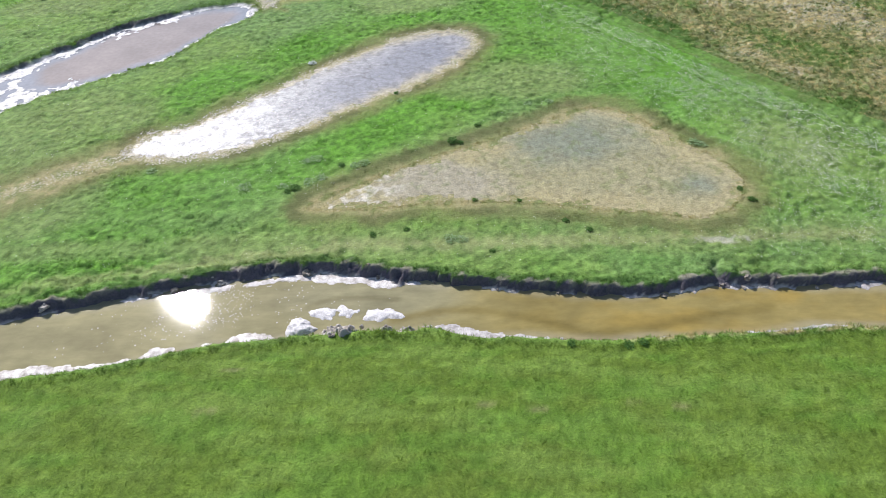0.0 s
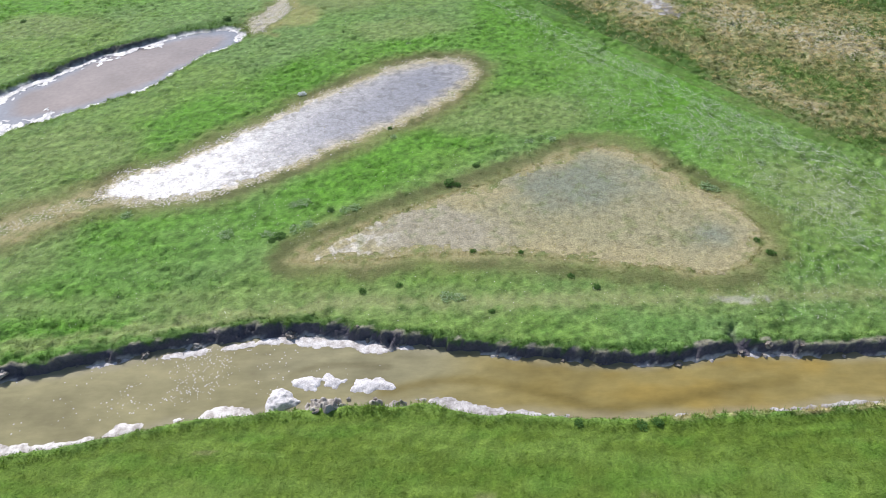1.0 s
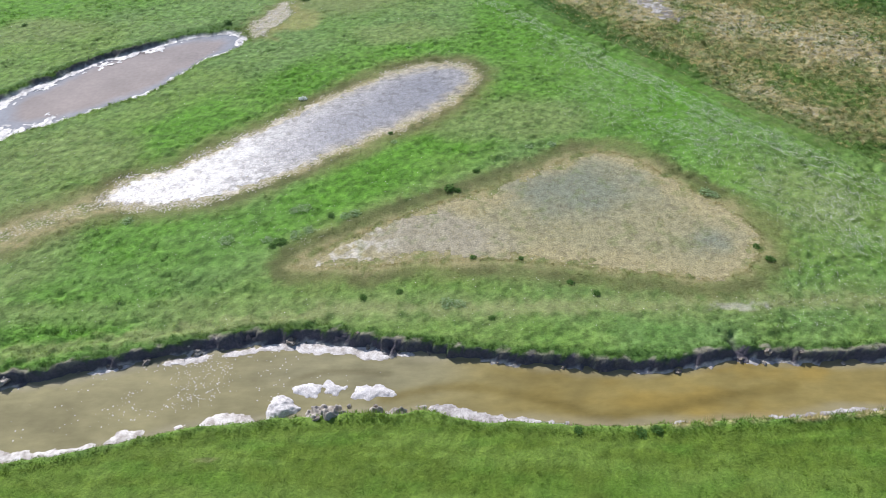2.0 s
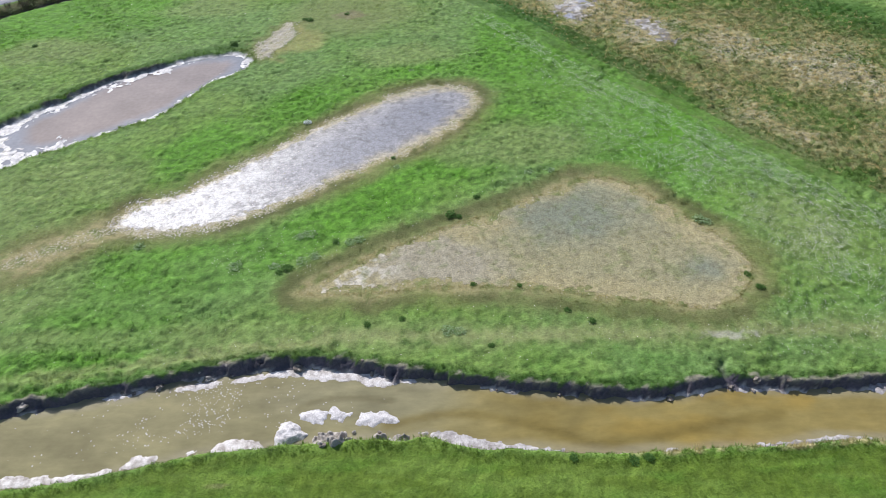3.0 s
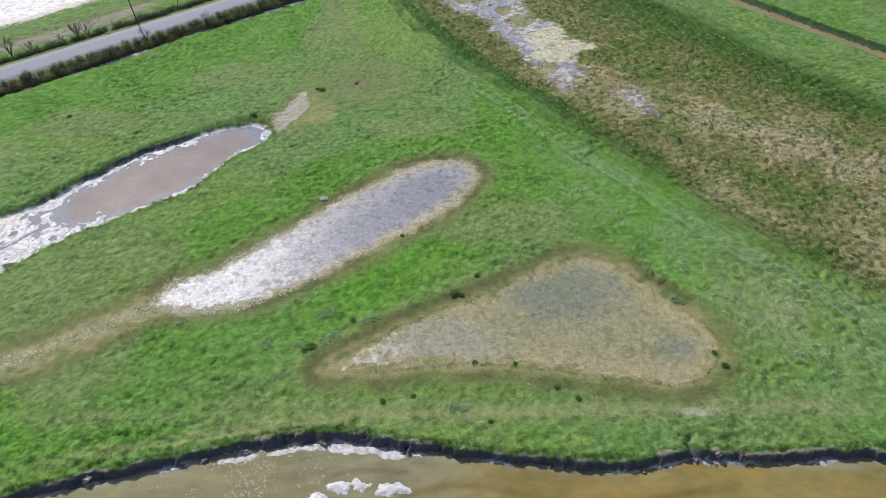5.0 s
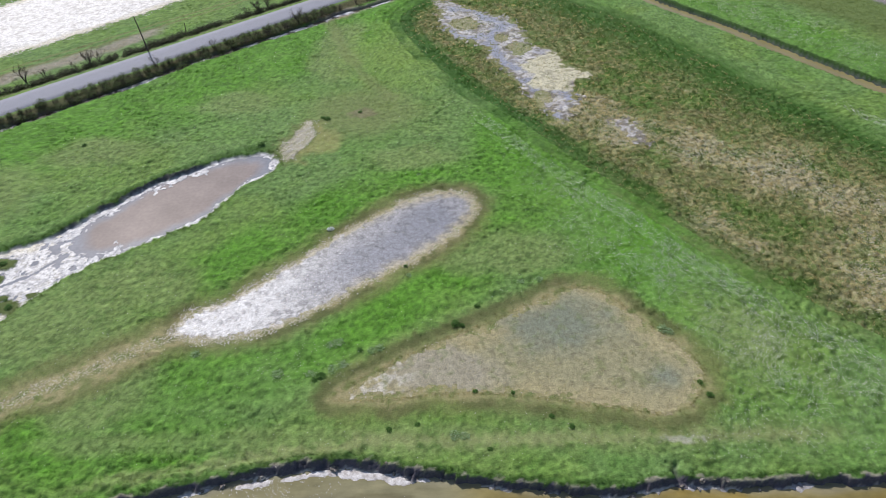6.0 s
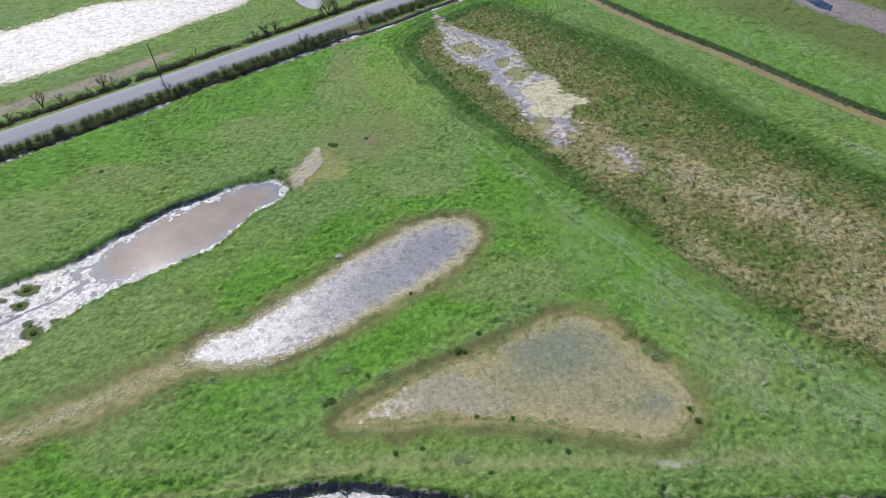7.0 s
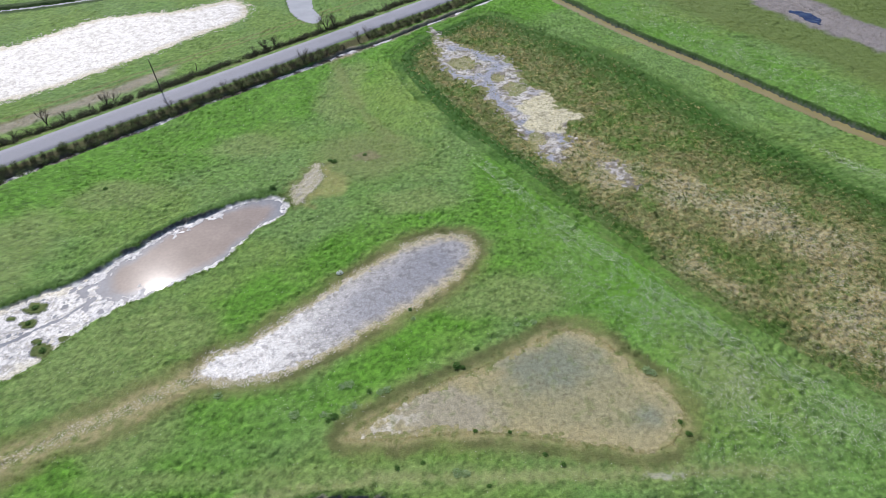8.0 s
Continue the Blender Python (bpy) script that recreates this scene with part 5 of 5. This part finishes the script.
def bare_tree(seed, tall, stems):
    rnd = random.Random(seed)
    root = new("bare_tree")
    for k in range(stems):
        a = 2 * math.pi * k / stems + rnd.uniform(-0.4, 0.4)
        lean = Vector((0.35 * math.cos(a), 0.35 * math.sin(a), 1)) if stems > 1 else Vector((0.05, 0.05, 1))
        bm = bmesh.new()
        h = tall * rnd.uniform(0.75, 1.0)
        top = lean.normalized() * h * 0.45
        stick(bm, (0.06 * k, 0, -0.15), top, 0.038 * tall, 0.026 * tall, 6)
        part("trunk", bm, MAT_TWIG, root)
        bm = bmesh.new()
        for _ in range(5):
            branch(bm, rnd, top * rnd.uniform(0.5, 1.0), lean + Vector((rnd.uniform(-1, 1), rnd.uniform(-1, 1), 0.2)), h * 0.5, 0.015 * tall, 2)
        part("crown", bm, MAT_TWIG, root)
    return tagged(root, "small leafless grey-brown tree on the road verge", "tree", "bare trees by the road")


TREES = [(-63.4, 103.0, 2.8, 2), (-61.3, 104.6, 1.6, 2), (-66.5, 98.9, 1.5, 3), (-67.7, 97.4, 1.3, 2), (-56.0, 108.7, 2.3, 3), (-54.9, 109.8, 2.0, 2), (-57.9, 106.8, 1.5, 1), (-34.0, 130.0, 2.3, 3),
         (-32.5, 131.6, 2.0, 3), (-35.6, 128.4, 1.7, 2), (-23.4, 139.2, 3.2, 2), (-22.0, 140.6, 2.6, 3), (-24.6, 138.1, 2.0, 2), (-25.6, 123.6, 2.3, 3), (-24.2, 124.6, 1.8, 2), (-16.4, 132.6, 2.4, 2),
         (-14.6, 134.2, 2.2, 2), (-12.0, 147.8, 1.9, 2), (-44.8, 107.0, 1.7, 2), (-37.6, 113.4, 1.6, 2)]
for k, (x, y, tall, stems) in enumerate(TREES):
    bare_tree(300 + k, tall, stems).matrix_basis = pose(x, y, ground_z(x, y))


# ---------------------------------------------------------------- pole and posts
def utility_pole():
    bm = bmesh.new()
    n, h = 10, 5.7
    for i in range(n):
        a, b = h * i / n - 0.3 * (i == 0), h * (i + 1) / n
        stick(bm, (0, 0, a), (0.012 * math.sin(i + 1), 0, b), 0.105 - 0.004 * i, 0.101 - 0.004 * i, 10)
    me = bpy.data.meshes.new("utility_pole")
    bm.to_mesh(me)
    bm.free()
    me.materials.append(MAT_WOOD)
    return tagged(new("utility_pole", me), "dark weathered wooden pole leaning beside the road", "pole")


utility_pole().matrix_basis = pose(-48.0, 112.6, ground_z(-48.0, 112.6), -2, -6, 0)


def fence_post(seed):
    rnd = random.Random(seed)
    bm = bmesh.new()
    stick(bm, (0, 0, -0.2), (0.03, 0.02, 0.7), 0.07, 0.065, 7)
    stick(bm, (0.03, 0.02, 0.7), (0.05, 0.03, rnd.uniform(1.2, 1.45)), 0.065, 0.055, 7)
    me = bpy.data.meshes.new("fence_post")
    bm.to_mesh(me)
    bm.free()
    me.materials.append(MAT_WOOD)
    return tagged(new("fence_post", me), "weathered wooden fence post on the far verge", "fence post")


for k, (x, y) in enumerate([(-44.6, 121.4)]):
    fence_post(k).matrix_basis = pose(x, y, ground_z(x, y), 3 * math.sin(k), 4 * math.cos(2 * k), 50 * k)


# ---------------------------------------------------------------- weeds
def weed(seed, wide, tall, count, mat, label, size=0.13):
    rnd = random.Random(seed)
    bm = bmesh.new()
    for _ in range(count):
        a, r = rnd.uniform(0, 2 * math.pi), wide * math.sqrt(rnd.random())
        h = tall * rnd.random() * (1 - 0.6 * (r / wide) ** 2)
        leaf(bm, (r * math.cos(a), r * math.sin(a) * 0.8, h), rnd.uniform(0.6, 1.3) * size, rnd, 0.6)
    for _ in range(10):
        a, r = rnd.uniform(0, 2 * math.pi), wide * 0.6 * rnd.random()
        stick(bm, (r * math.cos(a), r * math.sin(a), -0.08), (1.2 * r * math.cos(a), 1.2 * r * math.sin(a), tall * 0.8), 0.012, 0.005, 3)
    me = bpy.data.meshes.new("weed_clump")
    bm.to_mesh(me)
    bm.free()
    me.materials.append(mat)
    return tagged(new("weed_clump", me), label, "weed", "weed clumps in the meadow")


dark_weeds = [weed(400 + k, 0.36, 0.20, 130, MAT_LEAF, "dark green leafy weed clump in the grass") for k in range(4)]
pale_weeds = [weed(410 + k, 0.55, 0.14, 120, MAT_SAGE, "pale grey-green weed clump in the grass") for k in range(3)]
white_tuft = weed(420, 0.42, 0.3, 190, MAT_TUFT, "whitish flowering weed tuft beside the pan", 0.12)
white_tuft.matrix_basis = pose(-12.9, 66.3, ground_z(-12.9, 66.3))
DARK_SPOTS = [(-11.3, 46.5, 1.1), (0.2, 52.2, 1.2), (0.8, 52.0, 0.8), (2.3, 54.4, 0.8), (-11.8, 46.1, 0.7), (1.7, 44.7, 0.6), (4.8, 44.5, 0.55), (20.8, 43.9, 0.9), (20.4, 45.2, 0.7), (7.7, 42.1, 0.7),
              (9.1, 41.1, 0.7), (-5.2, 41.1, 0.7), (-3.0, 41.5, 0.6), (-4.6, 60.2, 0.7), (-47.0, 84.6, 1.0), (-16.2, 90.0, 1.3), (-16.9, 90.4, 1.0), (-24.0, 80.5 + 3.3, 1.3), (-8.2, 49.3, 0.8), (2.6, 39.2, 0.6),
              (9.6, 31.3, 0.9), (10.4, 31.4, 0.8), (6.5, 31.5, 0.7), (-42.6, 55.6, 1.2), (-46.3, 62.0, 1.1), (-46.0, 59.6, 0.9), (-43.4, 56.6, 0.6), (-12.0, 91.8, 1.0)]
PALE_SPOTS = [(-15.1, 46.8, 1.0), (-9.6, 47.6, 0.9), (-10.4, 47.2, 1.0), (-12.2, 46.7, 0.8), (-6.5, 49.5, 0.9), (-7.2, 49.2, 0.8), (-10.3, 50.2, 1.0), (-11.0, 49.9, 0.8), (-0.1, 40.5, 0.9), (0.7, 40.4, 0.8),
              (18.9, 51.2, 1.1), (19.4, 50.8, 0.8), (6.7, 57.6, 0.7), (8.5, 57.8, 0.8), (31.9, 50.0, 1.1), (32.8, 49.6, 0.8), (-22.7, 49.2, 0.9), (-4.2, 58.8, 0.6), (-3.6, 76.4, 0.8),
              (21.5, 58.0, 0.8), (23.8, 54.0, 0.9), (27.0, 45.0, 0.8)]
spread(dark_weeds, [(x, y, s, 77 * k % 360) for k, (x, y, s) in enumerate(DARK_SPOTS)])
spread(pale_weeds, [(x, y, s, 61 * k % 360) for k, (x, y, s) in enumerate(PALE_SPOTS)])


# ---------------------------------------------------------------- grass and flowers
rng = np.random.default_rng(5)


def scatter(y0, y1, density):
    """Random points over the part of the plain that the meadow, the marsh and the verges fill."""
    half = lambda y: np.where(y < 39, 23 + (y - 22) * 1.05, 41 + (y - 39) * 0.52)
    wide = float(half(np.array([y1]))[0])
    n = int(2 * wide * (y1 - y0) * density)
    x, y = rng.uniform(-wide, wide, n), rng.uniform(y0, y1, n)
    ok = np.abs(x + 1) < half(y)
    return x[ok], y[ok]


def grass_bed(name, y0, y1, density, scale, blades):
    x, y = scatter(y0, y1, density)
    s = survey(x, y)
    clump = patch(x, y, 0.55, 90, 3) * 0.65 + patch(x, y, 2.5, 91) * 0.35
    chance = 0.72 + 0.4 * ramp(clump, 0.35, 0.65)
    chance = np.where(s["near"] > 0.9, 1.0, chance)
    chance = np.where(s["a"] + 1.2 * (patch(x, y, 0.7, 92) - 0.5) < 0, 0.03, chance)
    chance = np.where(s["b"] < -0.3, 0.16, chance)
    chance = np.where((s["lip"] < 0.4) & (s["lip"] > 0) & (patch(x, y, 0.8, 132, 3) > 0.52), 0.35, chance)
    chance = np.where(np.minimum(s["tail"] - 1.3, s["spit"]) < 0, 0.4, chance)
    chance = np.where(s["mud"] < -0.5, 0.25, chance)
    bare = ((s["pond"] < 0.10 + 0.08 * north_of_pond(x, y)) & (isle_at(x, y) > 0.95)) | (np.abs(s["road"]) < 2.75) | ((s["lip"] < 0.04) & (s["near"] < 0.26)) | (s["ditch"] < 1.6) | (s["rditch"] < 0.75) | (s["farpan"] < 0) | (s["grey"] < 0.2) | (s["farcreek"] < 1.2) | (s["pool"] < 0.3)
    ok = (rng.random(len(x)) < chance) & ~bare
    x, y, clump = x[ok], y[ok], clump[ok]
    s = {k: v[ok] for k, v in s.items()}
    z = height(x, y, s)
    c = cover(x, y, s)
    c = np.where((s["b"] < -0.3)[:, None], cover_b(x, y, s) * 1.05, c)
    dry, dark = marsh_mix(x, y, s)
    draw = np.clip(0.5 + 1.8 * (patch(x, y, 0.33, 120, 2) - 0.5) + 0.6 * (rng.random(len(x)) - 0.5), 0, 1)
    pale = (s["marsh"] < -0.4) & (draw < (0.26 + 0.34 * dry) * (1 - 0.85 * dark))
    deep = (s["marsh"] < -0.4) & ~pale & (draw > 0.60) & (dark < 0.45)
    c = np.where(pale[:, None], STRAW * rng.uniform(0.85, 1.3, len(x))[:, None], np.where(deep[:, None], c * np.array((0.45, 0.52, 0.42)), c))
    lush = lush_at(x, y, s)
    e, base = 0.12, relief(x, y, s)
    slope = np.c_[(base - relief(x + e, y, s)) / e * 1.35, (base - relief(x, y + e, s)) / e * 1.35, np.ones(len(x))]
    tall = scale * (0.020 + 0.034 * ramp(clump, 0.38, 0.72) * (0.5 + 0.8 * lush) + 0.060 * ramp(s["marsh"], 0, -2))
    tall = np.where(s["near"] > 0.9, 0.026, np.where(s["b"] < 0, scale * 0.07, tall))
    tall = tall + 0.06 * ramp(np.abs(s["lip"] - 0.2), 0.6, 0.1) + 0.05 * ramp(np.abs(s["near"] - 0.8), 0.6, 0.1) + 0.14 * ramp(np.abs(s["near"] - 0.35), 0.4, 0.1) * ramp(x, 9, 14) + 0.12 * ramp(s["pond"], 1.2, 0.3) * (s["pond"] > 0)
    tall = tall + 0.15 * ramp(np.abs(s["near"] - 0.5), 0.6, 0.2) * ramp(np.abs(x + 4.5), 5.0, 3.5) * ramp(clump, 0.4, 0.6)
    n = len(x) * blades
    x, y, z, tall, c, slope = [np.repeat(v, blades, 0) for v in (x, y, z, tall, c, slope)]
    a, b = rng.uniform(0, 2 * np.pi, n), rng.uniform(0, 2 * np.pi, n)
    r = rng.uniform(0, 0.09, n) * scale
    x, y = x + r * np.cos(b), y + r * np.sin(b)
    h = tall * rng.uniform(0.6, 1.25, n)
    w = 0.022 * scale * rng.uniform(0.7, 1.4, n)
    lean = h * rng.uniform(0.3, 1.1, n) + scale * rng.uniform(0.02, 0.09, n)
    v = np.empty((n, 3, 3))
    v[:, 0] = np.c_[x - w * np.cos(a), y - w * np.sin(a), z - 0.02]
    v[:, 1] = np.c_[x + w * np.cos(a), y + w * np.sin(a), z - 0.02]
    v[:, 2] = np.c_[x + lean * np.cos(b), y + lean * np.sin(b), z + h]
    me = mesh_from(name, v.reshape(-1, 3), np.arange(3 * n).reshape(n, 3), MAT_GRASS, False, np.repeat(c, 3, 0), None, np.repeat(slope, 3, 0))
    return tagged(new(name, me), "short green meadow grass in uneven clumps", "grass", kind="stuff")


grass_bed("grass", 22, 45, 75, 1.0, 4)
grass_bed("grass", 45, 75, 42, 1.25, 4)
grass_bed("grass", 75, 110, 20, 1.7, 4)
grass_bed("grass", 110, 165, 9, 2.4, 4)


def flower_bed(y0, y1, density, small, large):
    x, y = scatter(y0, y1, density)
    s = survey(x, y)
    east = ramp(s["b"], 0.5, 5) * ramp(x + 0.25 * y, 24, 36) * ramp(s["marsh"], 0.3, 2.0) * (x > 0) * ramp(y, 85, 70)
    band = ramp(np.abs(s["marsh"] - 2.7), 1.6, 0.2) * ramp(y, 95, 85)
    levee = ramp(np.abs(s["ditch"] - 9), 7, 2) * ((x * 0.849 + y * 0.527) > 102.5) * 0.9
    few = 0.15 * ramp(np.hypot((x + 12) / 6, (y - 48) / 3), 1.2, 0.5)
    p = (east * 1.2 * (0.25 + 0.75 * ramp(y, 40, 46)) + band * 3.0 + levee * 1.4 + few + 0.016) * (0.22 + 0.6 * ramp(patch(x, y, 2.4, 95, 3), 0.40, 0.66))
    ok = (rng.random(len(x)) < p) & (s["pond"] > 1) & (s["a"] > 1) & (s["b"] > 0.8) & (np.abs(s["road"]) > 6) & (s["ditch"] > 2.2) & (s["lip"] > 0.8) & (s["farpan"] > 1)
    x, y = x[ok], y[ok]
    z = height(x, y, {k: v[ok] for k, v in s.items()}) + rng.uniform(0.06, 0.13, len(x))
    r = rng.uniform(small, large, len(x))
    n = len(x)
    v = np.empty((n, 4, 3))
    for k in range(4):
        t = k * np.pi / 2 + rng.uniform(0, 0.5, n)
        v[:, k] = np.c_[x + r * np.cos(t), y + r * np.sin(t), z + rng.uniform(-0.008, 0.008, n)]
    me = mesh_from("wildflowers", v.reshape(-1, 3), np.arange(4 * n).reshape(n, 4), MAT_FLOWER)
    return tagged(new("wildflowers", me), "tiny white wildflowers scattered in the grass", "flowers", kind="stuff")


flower_bed(38, 88, 85, 0.013, 0.032)
flower_bed(88, 150, 14, 0.03, 0.055)


def flecks():
    """Foam bubbles on the creek, most of them standing in for the sun's glints."""
    x, y = np.where(rng.random(1400) < 0.75, rng.normal(-14.0, 2.5, 1400), rng.normal(-15.0, 6.0, 1400)), rng.uniform(31, 38, 1400)
    lip, near = np.interp(x, S_LIP[:, 0], S_LIP[:, 1]), np.interp(x, S_NEAR[:, 0], S_NEAR[:, 1])
    k = (y - near) / (lip - near)
    ok = (k > 0.2) & (k < 0.88) & (patch(x, y, 1.6, 97) > 0.45)
    x, y = x[ok], y[ok]
    r = rng.uniform(0.016, 0.055, len(x))
    v = np.empty((len(x), 7, 3))
    v[:, 0] = np.c_[x, y, np.full(len(x), WATER_Z) + r * 0.6]
    for i in range(6):
        t = i * np.pi / 3
        v[:, i + 1] = np.c_[x + r * np.cos(t), y + r * np.sin(t), np.full(len(x), WATER_Z - 0.005)]
    f = np.array([(0, i + 1, (i + 1) % 6 + 1) for i in range(6)])
    faces = (np.arange(len(x))[:, None, None] * 7 + f[None]).reshape(-1, 3)
    return tagged(new("glint_flecks", mesh_from("glint_flecks", v.reshape(-1, 3), faces, MAT_FOAM, True)), "small white foam bubbles drifting on the creek", "foam", kind="stuff")


flecks()


def salt_scraps():
    """Flakes of salt crust strewn along the rim of the long pan, thickest at its white end, and over the dry spit."""
    x = np.r_[rng.uniform(-30, 7, 90000), rng.uniform(-23, -15, 6000), rng.uniform(-100, -38, 90000)]
    y = np.r_[rng.uniform(46, 77, 90000), rng.uniform(78, 92, 6000), rng.uniform(96, 160, 90000)]
    s = survey(x, y)
    west = ramp(x, -10, -20)
    p = ramp(np.abs(s["a"] + 0.1), 1.0, 0.2) * (0.05 + 0.5 * west) + 0.4 * ramp(s["a"], 0.0, -1.0) * west + 0.5 * ramp(s["spit"] + 1.6 * (patch(x, y, 1.0, 47) - 0.5), 0.6, -0.8)
    p = p + 0.5 * ramp(np.abs(s["farpan"] - 0.2), 2.2, 0.4)
    ok = rng.random(len(x)) < p * ramp(patch(x, y, 0.7, 136, 3), 0.36, 0.6)
    x, y = x[ok], y[ok]
    z = height(x, y, {k: v[ok] for k, v in s.items()}) + 0.008
    r = rng.uniform(0.03, 0.085, len(x)) * np.where(y > 94, 2.0, 1.0)
    v = np.empty((len(x), 5, 3))
    v[:, 0] = np.c_[x, y, z + r * rng.uniform(0.3, 0.7, len(x))]
    for i in range(4):
        t = i * np.pi / 2 + rng.uniform(-0.5, 0.5, len(x))
        q = r * rng.uniform(0.6, 1.3, len(x))
        v[:, i + 1] = np.c_[x + q * np.cos(t), y + q * np.sin(t), z]
    f = np.array([(0, i + 1, (i + 1) % 4 + 1) for i in range(4)])
    faces = (np.arange(len(x))[:, None, None] * 5 + f[None]).reshape(-1, 3)
    return tagged(new("salt_flakes", mesh_from("salt_flakes", v.reshape(-1, 3), faces, MAT_SALT)), "white salt flakes strewn on the rims of the pans", "salt", kind="stuff")


salt_scraps()
